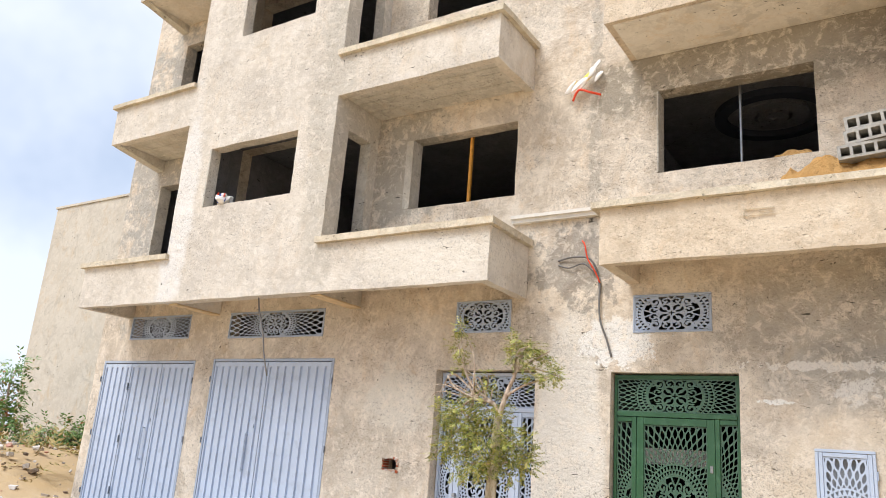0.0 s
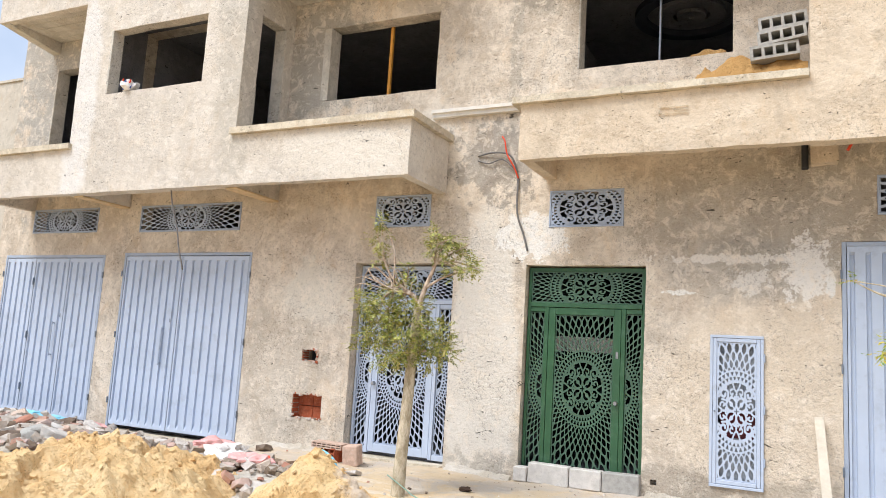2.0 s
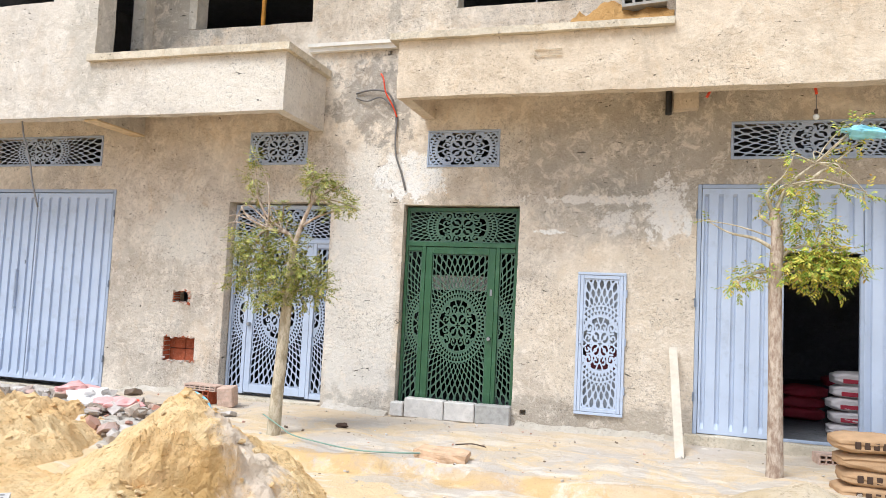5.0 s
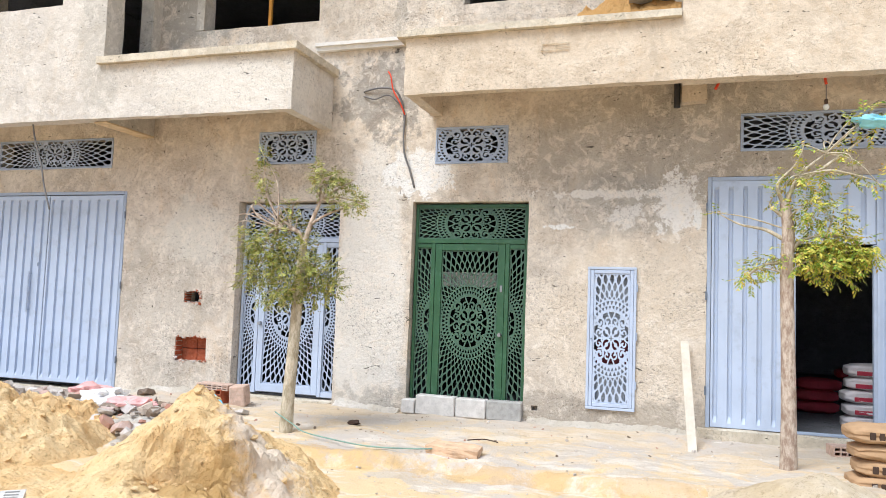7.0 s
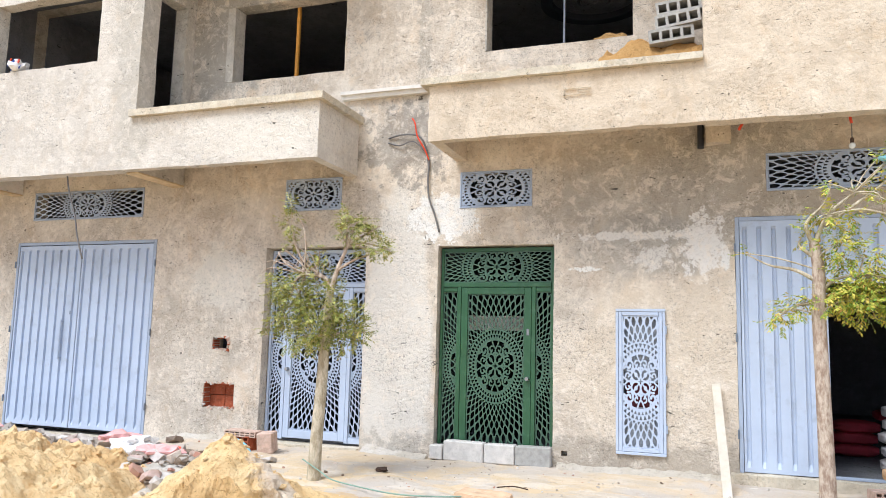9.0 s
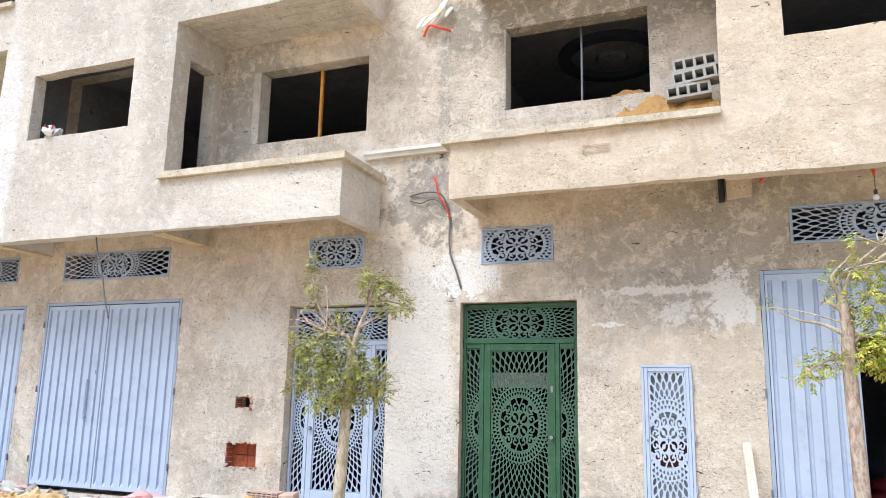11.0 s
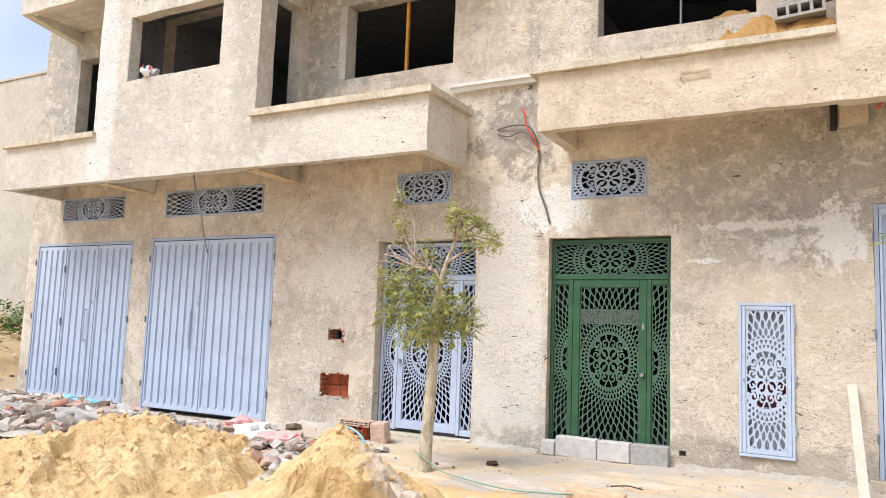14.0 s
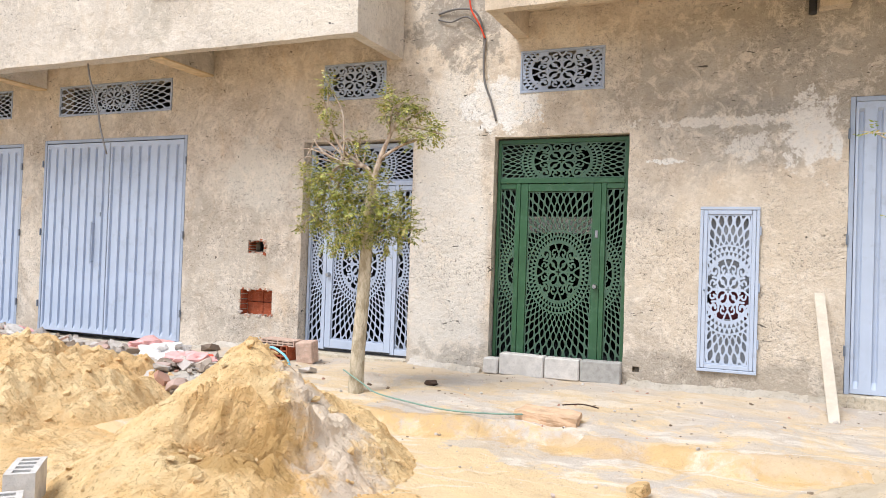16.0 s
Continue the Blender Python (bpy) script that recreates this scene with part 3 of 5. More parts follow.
coping(-13.02, -10.60, 4.383, 4.47, F1, left=True)
coping(-7.28, -4.35, 4.363, 4.455, F1, end=True)
coping(-13.02, -10.64, 7.583, 7.66, F1, left=True)
coping(-7.27, -4.38, 7.383, 7.475, F1, end=True)
coping(-3.11, 0.0 - 0.003, 4.423, 4.50, F2, left=True)
coping(-3.09, -0.003, 7.603, 7.68, F2, left=True)
solid("trim", [(-4.66, -3.12, Y - 0.115, Y - 0.004, 4.755, 4.80), (-4.66, -3.12, Y - 0.075, Y - 0.004, 4.70, 4.76)], [], M_TRIM, 0.13, 0.006, None, "pale cement ledge joining two houses", "structure", "trim")
for x in (-10.55, -7.41):
    ob = part("rib_plank", box_bm(x - 0.02, x + 0.19, F1 + 0.135, B - 0.01, 3.625, 3.649, bevel=0.004), M_FORM)
    tagged(ob, "pale formwork plank under a concrete balcony rib", "plank", "formwork planks")


ob = part("ceiling", box_bm(-2.93, -0.01, F2 + 0.06, B - 0.01, 6.845, 6.856), M_CLEANSOFFIT)
tagged(ob, "smooth pale plastered balcony soffit", "soffit", "", "structure")


def lining(x0, x1, y0, y1, z0, z1, label, category):
    return tagged(solid("trim", [(x0, x1, y0, y1, z0, z1)], [], M_SOFFIT, 0.2, 0.004), label, category, "", "structure")


JAMB = "smooth pale plaster jamb of a window hole"
lining(-6.535, -6.50, Y - 0.012, Y + D - 0.01, 5.16, 6.285, JAMB, "jamb")
lining(-6.63, -6.537, Y - 0.008, Y + 0.02, 5.16, 6.285, JAMB, "jamb")
lining(-2.665, -2.645, Y - 0.004, Y + D - 0.01, 5.20, 6.325, JAMB, "jamb")
lining(-9.965, -9.93, F1 - 0.012, F1 + 0.19, 5.24, 6.275, JAMB, "jamb")
lining(-7.41, -7.212, 8.785, 8.815, 4.13, 6.275, JAMB, "jamb")
lining(-12.715, -12.68, Y - 0.012, Y + D - 0.01, 4.40, 6.325, JAMB, "jamb")


def boards(x0, x1, z, n):
    """Board-marked concrete under a balcony: one thin strip for each board of the mould."""
    base = thing("soffit", ((x0 + x1) / 2, (F1 + B) / 2, z), "pale board-marked concrete soffit of a balcony", "soffit", "", "structure")
    y0, y1 = F1 + 0.14, B - 0.012
    for k in range(n):
        a, b = y0 + (y1 - y0) * k / n, y0 + (y1 - y0) * (k + 1) / n
        d = 0.004 + 0.006 * ((k * 37) % 5) / 5
        part("board_mark", box_bm(-(x1 - x0) / 2, (x1 - x0) / 2, a + 0.004 - (F1 + B) / 2, b - 0.004 - (F1 + B) / 2, -d, 0.003, bevel=0.002), M_SOFFIT, base)


boards(-7.20, -4.61, 6.757, 6)
boards(-12.70, -10.68, 6.887, 5)


def haunch(x0, x1, front, zf, zw, zt):
    """A cantilever rib under a soffit, deeper at the wall."""
    bm = bmesh.new()
    vs = [bm.verts.new(p) for p in ((x0, front + 0.05, zf), (x1, front + 0.05, zf), (x1, B - 0.001, zw), (x0, B - 0.001, zw),
                                    (x0, front + 0.05, zt), (x1, front + 0.05, zt), (x1, B - 0.001, zt), (x0, B - 0.001, zt))]
    for f in ((0, 1, 2, 3), (4, 5, 6, 7), (0, 1, 5, 4), (1, 2, 6, 5), (2, 3, 7, 6), (3, 0, 4, 7)):
        bm.faces.new([vs[i] for i in f])
    ob = part("trim", bm, M_SOFFIT)
    return tagged(ob, "tapered concrete cantilever rib under the balcony", "beam", "cantilever ribs", "structure")


haunch(-12.9, -12.72, F1, 6.82, 6.66, 6.893)
haunch(-12.9, -12.72, F1, 9.98, 9.82, 10.005)

# floors, ceilings and closing walls behind the facade
def slab(name, x0, x1, z0, z1, y0=Y + D + 0.003, y1=19.4, mat=None, label="bare concrete floor slab", cat="floor"):
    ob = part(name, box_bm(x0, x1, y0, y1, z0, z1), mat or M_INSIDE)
    return tagged(ob, label, cat, "", "structure")


for z0, z1 in ((0.0, 0.12), (3.72, 3.9), (6.86, 7.02)):
    slab("floor", -13.7, 6.0, z0, z1)
slab("ceiling", -13.7, 6.0, 10.6, 10.8, label="bare concrete ceiling slab", cat="ceiling")
slab("wall_back", -13.7, 6.0, -0.3, 11.2, 19.403, 19.6, label="plain back wall", cat="wall")
for x in (-13.715, -3.62, 5.8):
    slab("wall_party", x, x + 0.18, 0.125, 3.715, label="plain dividing wall", cat="wall")
    slab("wall_party", x, x + 0.18, 3.905, 6.855, label="plain dividing wall", cat="wall")
    slab("wall_party", x, x + 0.18, 7.025, 10.595, label="plain dividing wall", cat="wall")
for x in (-10.68, -7.2):
    slab("wall_partition", x, x + 0.12, 0.125, 3.715, label="plain dividing wall", cat="wall")
# added so that the bay's lining runs on and its inside stays evenly dark
slab("wall_partition", -10.60, -10.445, 3.905, 6.855, label="plain dividing wall", cat="wall")
slab("wall_partition", -0.2, -0.08, 0.125, 3.715, label="plain dividing wall", cat="wall")
for x, z in ((-10.46, 3.833), (0.2, 3.953)):
    slab("floor", x, x + (3.04 if x < 0 else 4.3), z + 0.29, z + 0.33, 8.125 if x < 0 else 8.205, Y + D)
    slab("ceiling", x, x + (3.04 if x < 0 else 4.3), 6.75, 6.85, 8.125 if x < 0 else 8.205, Y + D, cat="ceiling", label="bare concrete ceiling")
    slab("ceiling", x, x + (3.04 if x < 0 else 4.3), 10.3, 10.4, 8.125 if x < 0 else 8.205, Y + D, cat="ceiling", label="bare concrete ceiling")


# added sheets whose darker colour stands for the shade inside the bay
part("wall_shade_lining", box_bm(-10.455, -10.44, 8.13, 9.0, 3.9, 6.74), M_INSIDE)["kind"] = "structure"
part("wall_shade_lining", box_bm(-7.44, -7.425, 8.81, 9.0, 3.9, 6.74), M_INSIDE)["kind"] = "structure"
# added board: its pale colour stands for a band reflected in the door's glass
inner = tagged(part("reflection_board", box_bm(-3.12, -2.10, 9.5, 9.53, 1.64, 1.83), M_WHITEBLOCK), "pale board on legs, added in place of a reflection in the green door", "board")
part("leg", box_bm(-3.12, -3.09, 9.5, 9.53, 0.12, 1.64), M_INSIDE, inner)
part("leg", box_bm(-2.15, -2.12, 9.5, 9.53, 0.12, 1.64), M_INSIDE, inner)


def ring_bm(bm, cx, cy, z, r0, r1, h, n=48):
    for k in range(n):
        a, b = 2 * math.pi * k / n, 2 * math.pi * (k + 1) / n
        q = []
        for zz in (z, z - h):
            for r, t in ((r0, a), (r1, a), (r1, b), (r0, b)):
                q.append(bm.verts.new((cx + r * math.cos(t), cy + r * math.sin(t), zz)))
        for f in ((4, 5, 6, 7), (0, 4, 7, 3), (1, 2, 6, 5)):
            bm.faces.new([q[i] for i in f])


# plaster rose on the ceiling behind the right house's upper window
rose = thing("ceiling_rose", (-1.62, 11.3, 6.855), "round grey plaster ceiling rose with stepped rings", "ceiling rose")
rose.scale = (0.88, 0.88, 1)
# outer ring, with the recess's shade painted on as a dark colour
bm = bmesh.new()
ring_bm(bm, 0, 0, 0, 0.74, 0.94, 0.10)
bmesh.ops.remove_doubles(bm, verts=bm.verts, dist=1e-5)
part("outer_ring", bm, M_RECESSSHADE, rose, "outer ring coloured dark for the shade of a recess")
bm = bmesh.new()
ring_bm(bm, 0, 0, 0, 0.30, 0.55, 0.07)
bmesh.ops.remove_doubles(bm, verts=bm.verts, dist=1e-5)
part("middle_ring", bm, M_INSIDE, rose)
bm = bmesh.new()
ring_bm(bm, 0, 0, 0, 0.05, 0.24, 0.10)
bmesh.ops.remove_doubles(bm, verts=bm.verts, dist=1e-5)
part("inner_ring", bm, M_INSIDE, rose)

# neighbouring plain house
nb = thing("neighbour_house", (-30, 16, 0), "plain cream rendered house with no windows, beyond a dirt mound", "house")
ob = solid("wall", [(-25.5 + 30, -14.0 + 30, 14 - 16, 24 - 16, -0.5, 8.92)], [], M_NEIGHBOUR, 0.9, 0.004, nb)
part("roof", box_bm(4.45, 16.05, -2.04, 8.04, 8.925, 9.0), M_NEIGHBOUR, nb)


# ---- cut metal sheets ----
def scroll_distance(p, q):
    """Distance to the scrolls, loops and buds inside the medallion (p, q in a unit disc, one quarter mirrored)."""
    p, q = np.abs(p), np.abs(q)
    d = np.full(p.shape, 9.0)

    def stroke(xs_, ys_, w, both=False):
        nonlocal d
        for x, y, ww in zip(xs_, ys_, np.broadcast_to(w, np.shape(xs_))):
            d = np.minimum(d, np.hypot(p - x, q - y) - ww)
            if both:
                d = np.minimum(d, np.hypot(p - y, q - x) - ww)
    t = np.linspace(0, 1, 60)
    c = t * 2 * math.pi
    # four interlaced rings that leave a small star at the middle
    stroke(0.24 + 0.23 * np.cos(c), 0.24 + 0.23 * np.sin(c), 0.036)
    stroke([0.24], [0.24], 0.085)
    stroke(0.24 + 0.11 * t, 0.24 + 0.11 * t, 0.045)
    stroke(0.05 + 0.17 * t, 0.05 + 0.17 * t, 0.03)
    # a cross-shaped bud on each axis, on a forked stem
    stroke(np.array([0.50, 0.42, 0.59, 0.50]), np.array([0.0, 0.0, 0.0, 0.085]), np.array([0.055, 0.05, 0.05, 0.05]), True)
    stroke(0.62 + 0.10 * t, 0.0 * t, 0.035, True)
    stroke(0.70 + 0.30 * t, 0.02 + 0.17 * t ** 0.7, 0.036, True)
    # a small hook on each side of the fork
    a = -0.4 + t * 4.6
    stroke(0.66 + 0.115 * (1 - 0.45 * t) * np.cos(a), 0.215 + 0.10 * (1 - 0.45 * t) * np.sin(a), 0.034, True)
    # the large scroll on the diagonal, with a bud at its end
    a = 0.79 + math.pi - t * 7.0
    r = 0.215 * (1 - 0.68 * t)
    stroke(0.60 + r * np.cos(a), 0.60 + r * np.sin(a), 0.042 + 0.012 * t)
    stroke(0.45 - 0.10 * t, 0.45 - 0.04 * t, 0.042)
    stroke(0.74 + 0.10 * t, 0.56 - 0.08 * t, 0.038, True)
    stroke(0.44 + 0.12 * t, 0.30 - 0.10 * t, 0.040, True)
    stroke(0.47 + 0.22 * t, 0.38 + 0.02 * t, 0.036, True)
    return d


def cut_field(X, Z, rx, ry, n=52, bar_=0.30):
    """Positive where the sheet is cut away. Medallion, two rings of wedges, then lens-shaped cells that grow outwards."""
    p, q = X / rx, Z / ry
    r, th = np.hypot(p, q) + 1e-6, np.arctan2(q, p)
    k = n / (2 * math.pi * 1.85)
    u, v = th * n / (2 * math.pi) + k * np.log(r), th * n / (2 * math.pi) - k * np.log(r)
    lattice = np.abs(np.sin(math.pi * u) * np.sin(math.pi * v)) - bar_
    inner = scroll_distance(p / 0.69, q / 0.69) * 3

    def wedges(r0, r1, shift, out):
        s_ = np.clip((r - r0) / (r1 - r0), 0, 1)
        wide = 0.10 + 0.28 * (s_ if out else 1 - s_)
        f = np.abs((th * n / (2 * math.pi) + shift) % 1.0 - 0.5)
        return np.minimum((wide - f) * 1.2, np.minimum(r - r0, r1 - r) * 7)
    ring = np.maximum(wedges(0.765, 0.845, 0.0, True), wedges(0.875, 0.975, 0.5, True))
    h = np.where(r > 0.985, lattice, np.where(r > 0.71, ring, inner))
    for rb, wb in ((0.995, 0.022), (0.725, 0.035)):
        h = np.minimum(h, (np.abs(r - rb) - wb) * 6)
    return h


CUT_CACHE = {}


def cut_sheet(name, w, h, cx, cz, rx, ry, mat, parent, place, label="", n=52, res=0.0062, border=0.012, thick=0.004, bar_=0.30):
    """A sheet w x h with its lower left corner at place, cut through; (cx, cz) is the medallion's middle on the sheet."""
    key = (round(w, 3), round(h, 3), round(cx, 3), round(cz, 3), rx, ry, mat.name)
    if key not in CUT_CACHE:
        nx, nz = max(4, round(w / res)), max(4, round(h / res))
        xs, zs = np.linspace(0, w, nx + 1), np.linspace(0, h, nz + 1)
        X, Z = np.meshgrid(xs, zs, indexing="ij")
        f = cut_field(X - cx, Z - cz, rx, ry, n, bar_)
        edge = np.minimum(np.minimum(X, w - X), np.minimum(Z, h - Z)) - border
        f = np.minimum(f, edge * 40)
        verts, faces, idx = [], [], {}

        def corner(i, j):
            if (i, j) not in idx:
                idx[(i, j)] = len(verts)
                verts.append((xs[i], 0.0, zs[j]))
            return idx[(i, j)]

        def cross(a, b):
            key2 = (a, b) if a < b else (b, a)
            if key2 not in idx:
                fa, fb = f[key2[0]], f[key2[1]]
                t = fa / (fa - fb)
                (i0, j0), (i1, j1) = key2
                idx[key2] = len(verts)
                verts.append((xs[i0] + (xs[i1] - xs[i0]) * t, 0.0, zs[j0] + (zs[j1] - zs[j0]) * t))
            return idx[key2]
        rims = []
        keep = f < 0
        some = keep[:-1, :-1] | keep[1:, :-1] | keep[1:, 1:] | keep[:-1, 1:]
        for i, j in np.argwhere(some):
            cs = ((i, j), (i + 1, j), (i + 1, j + 1), (i, j + 1))
            poly, marks = [], []
            for a, b in zip(cs, cs[1:] + cs[:1]):
                if keep[a]:
                    poly.append(corner(*a))
                if keep[a] != keep[b]:
                    poly.append(cross(a, b))
                    marks.append((poly[-1], keep[a]))
            if len(poly) > 2:
                faces.append(poly)
            for m in range(len(marks)):
                if marks[m][1]:
                    rims.append((marks[m][0], marks[(m + 1) % len(marks)][0]))
        n0 = len(verts)
        back = [(x, thick, z) for x, _, z in verts]
        allf = faces + [[v + n0 for v in p[::-1]] for p in faces] + [(b, a, a + n0, b + n0) for a, b in rims]
        me = bpy.data.meshes.new(name)
        me.from_pydata(verts + back, [], allf)
        me.materials.append(mat)
        CUT_CACHE[key] = me
    ob = new(name, CUT_CACHE[key])
    ob.parent = parent
    ob.location = place
    if label:
        ob["label"] = label
    return ob


def bar(name, x0, x1, y0, y1, z0, z1, mat, parent, label="", bevel=0.004):
    return part(name, box_bm(x0, x1, y0, y1, z0, z1, bevel=bevel), mat, parent, label)


def knob(name, x, y, z, r, depth, mat, parent, label=""):
    bm = bmesh.new()
    bmesh.ops.create_cone(bm, cap_ends=True, segments=20, radius1=r, radius2=r * 0.8, depth=depth, matrix=Matrix.Translation((x, y, z)) @ Matrix.Rotation(radians(90), 4, "X"))
    return part(name, bm, mat, parent, label)


def entrance(name, rect, y, frame_mat, sheet_mat, label, knob_side, glazed):
    """A metal entrance: a middle leaf between two fixed side lights under a transom, all of cut sheet."""
    x0, x1, z0, z1 = rect[0] + 0.012, rect[1] - 0.012, rect[2] + 0.03, rect[3] - 0.02
    door = thing(name, (x0, y, z0), label, "door", "", "structure")
    w, h = x1 - x0, z1 - z0
    mid = 2.17 - z0
    m1, m2 = w * 0.155, w * 0.845
    bar("frame", 0, 0.035, 0, 0.06, 0, h, frame_mat, door)
    bar("frame", w - 0.035, w, 0, 0.06, 0, h, frame_mat, door)
    bar("frame", 0.035, w - 0.035, 0, 0.06, h - 0.045, h, frame_mat, door)
    bar("transom_bar", 0.035, w - 0.035, -0.012, 0.06, mid, mid + 0.055, frame_mat, door)
    bar("mullion", m1, m1 + 0.05, -0.008, 0.06, 0, mid - 0.002, frame_mat, door)
    bar("mullion", m2 - 0.05, m2, -0.008, 0.06, 0, mid - 0.002, frame_mat, door)
    cut_sheet("transom_panel", w - 0.074, h - mid - 0.104, (w - 0.074) / 2, (h - mid - 0.104) / 2, 0.45, 0.33, sheet_mat, door, (0.037, 0.015, mid + 0.057))
    mz = 1.20 - z0
    for nm, a, b in (("side_panel", 0.037, m1 - 0.002), ("side_panel", m2 + 0.002, w - 0.037)):
        bar("rail", a, b, 0.002, 0.05, 0.0, 0.07, frame_mat, door)
        bar("rail", a, b, 0.002, 0.05, mid - 0.06, mid - 0.002, frame_mat, door)
        cut_sheet(nm, b - a, mid - 0.134, (b - a + 0.13) if a < w / 2 else -0.13, mz - 0.072, 0.30, 0.42, sheet_mat, door, (a, 0.018, 0.072))
    leaf_x0, leaf_x1 = m1 + 0.054, m2 - 0.054
    leaf = bar("leaf", leaf_x0, leaf_x0 + 0.085, -0.004, 0.05, 0.02, mid - 0.006, frame_mat, door)
    bar("leaf_stile", leaf_x1 - 0.085, leaf_x1, -0.004, 0.05, 0.02, mid - 0.006, frame_mat, leaf)
    bar("leaf_rail", leaf_x0 + 0.085, leaf_x1 - 0.085, -0.004, 0.05, mid - 0.09, mid - 0.006, frame_mat, leaf)
    bar("leaf_rail", leaf_x0 + 0.085, leaf_x1 - 0.085, -0.004, 0.05, 0.02, 0.13, frame_mat, leaf)
    a, b = leaf_x0 + 0.087, leaf_x1 - 0.087
    cut_sheet("leaf_panel", b - a, mid - 0.224, (b - a) / 2, mz - 0.132, 0.345, 0.45, sheet_mat, leaf, (a, 0.012, 0.132))
    kx = leaf_x1 - 0.04 if knob_side > 0 else leaf_x0 + 0.04
    knob("door_knob", kx, -0.03, 1.06 - z0, 0.028, 0.05, M_STEEL, leaf, "round steel door knob")
    bar("lock_plate", kx - 0.016, kx + 0.016, -0.012, -0.004, 1.58 - z0, 1.66 - z0, M_STEEL, leaf, "small steel lock plate", 0.003)
    if glazed:
        g = bar("glass", 0.037, w - 0.037, 0.066, 0.071, 0.02, h - 0.05, M_GLASS, door, "dusty glass behind the cut sheet", 0)
        g.visible_shadow = False
    return door


entrance("door_1", WD, 9.15, M_BLUE, M_BLUE2, "pale blue-grey metal entrance door with cut arabesque panels", -1, False)
entrance("door_2", GD, 9.10, M_GREEN, M_PANEL_GREEN, "dark green metal entrance door with cut arabesque panels", 1, False)


def vent(i, rect, rx, ry):
    x0, x1, z0, z1 = rect
    v = thing("vent_grille", (x0, Y, z0), "pale blue-grey cut metal vent grille with an arabesque rosette", "vent", "vents over the doors")
    w, h, f = x1 - x0, z1 - z0, 0.022
    bar("frame", 0, w, -0.016, 0.03, 0, f, M_BLUE2, v)
    bar("frame", 0, w, -0.016, 0.03, h - f, h, M_BLUE2, v)
    bar("frame", 0, f, -0.014, 0.03, f + 0.002, h - f - 0.002, M_BLUE2, v)
    bar("frame", w - f, w, -0.014, 0.03, f + 0.002, h - f - 0.002, M_BLUE2, v)
    cut_sheet("grille", w - 2 * f - 0.004, h - 2 * f - 0.004, w / 2 - f - 0.002, h / 2 - f - 0.002, rx, ry, M_BLUE2, v, (f + 0.002, -0.004, f + 0.002), border=0.008, n=44, bar_=0.25, res=0.0055)


for i, (r, rx, ry) in enumerate(zip(VENTS, (0.43, 0.46, 0.45, 0.485, 0.50), (0.30, 0.30, 0.325, 0.33, 0.30))):
    vent(i, r, rx, ry)

# meter cupboard with a cut sheet door
mc = thing("meter_cupboard", (-1.02, Y, 0.275), "pale blue-grey metal meter cupboard door with cut arabesque sheet", "cupboard door")
bar("frame", 0, 0.55, -0.035, 0.02, 0, 0.03, M_BLUE, mc)
bar("frame", 0, 0.55, -0.035, 0.02, 1.60, 1.63, M_BLUE, mc)
bar("frame", 0, 0.03, -0.033, 0.02, 0.032, 1.598, M_BLUE, mc)
bar("frame", 0.52, 0.55, -0.033, 0.02, 0.032, 1.598, M_BLUE, mc)
leaf = bar("door", 0.033, 0.07, -0.03, 0.012, 0.034, 1.596, M_BLUE, mc)
bar("door_stile", 0.48, 0.517, -0.03, 0.012, 0.034, 1.596, M_BLUE, leaf)
bar("door_rail", 0.072, 0.478, -0.03, 0.012, 0.034, 0.075, M_BLUE, leaf)
bar("door_rail", 0.072, 0.478, -0.03, 0.012, 1.555, 1.596, M_BLUE, leaf)
cut_sheet("cut_panel", 0.406, 1.476, 0.203, 0.735, 0.31, 0.44, M_BLUE, leaf, (0.072, -0.018, 0.077), res=0.005, n=40, bar_=0.34)
knob("lock", 0.052, -0.036, 0.80, 0.010, 0.012, M_DARKMETAL, leaf, "small dark lock")
for z in (0.25, 0.8, 1.35):
    bar("hinge", 0.55, 0.565, -0.04, -0.012, z, z + 0.09, M_BLUE2, mc)
bar("backing_board", 0.06, 0.50, 0.06, 0.075, 0.80, 1.58, M_BOARD, mc, "pale backing board")
bar("backing_board", 0.06, 0.50, 0.06, 0.075, 0.05, 0.52, M_BOARD, mc, "pale backing board")
part("backing_board", box_bm(0.10, 0.46, 0.085, 0.10, 0.5, 0.82), plain("dark_red_box", srgb("5a2026"), 0.6), mc, "dark red meter box")
part("niche", box_bm(-0.05, 0.60, 0.2, 0.23, -0.02, 1.66), M_INSIDE, mc)


# ---- corrugated gates ----
def ribbed(name, x0, x1, z0, z1, mat, parent, pitch=0.162, depth=0.032):
    n = max(2, round((x1 - x0) / pitch))
    p = (x1 - x0) / n
    prof = [(0.0, 0.0)]
    for k in range(n):
        a = x0 + k * p - x0
        prof += [(a + p * 0.16, 0.0), (a + p * 0.20, 1.0), (a + p * 0.42, 1.0), (a + p * 0.50, 0.0)]
    prof.append((x1 - x0, 0.0))
    rows = [(z0, 0), (z0 + 0.045, 0), (z0 + 0.11, 1), (z1 - 0.09, 1), (z1 - 0.06, 0), (z1, 0)]
    verts, faces = [], []
    for z, k in rows:
        for a, d in prof:
            verts.append((x0 + a, depth * d * k, z))
    m = len(prof)
    for r in range(len(rows) - 1):
        for i in range(m - 1):
            faces.append((r * m + i, r * m + i + 1, (r + 1) * m + i + 1, (r + 1) * m + i))
    nv = len(verts)
    verts += [(x, 0.055, z) for x, y, z in verts]
    faces += [tuple(v + nv for v in f[::-1]) for f in faces]
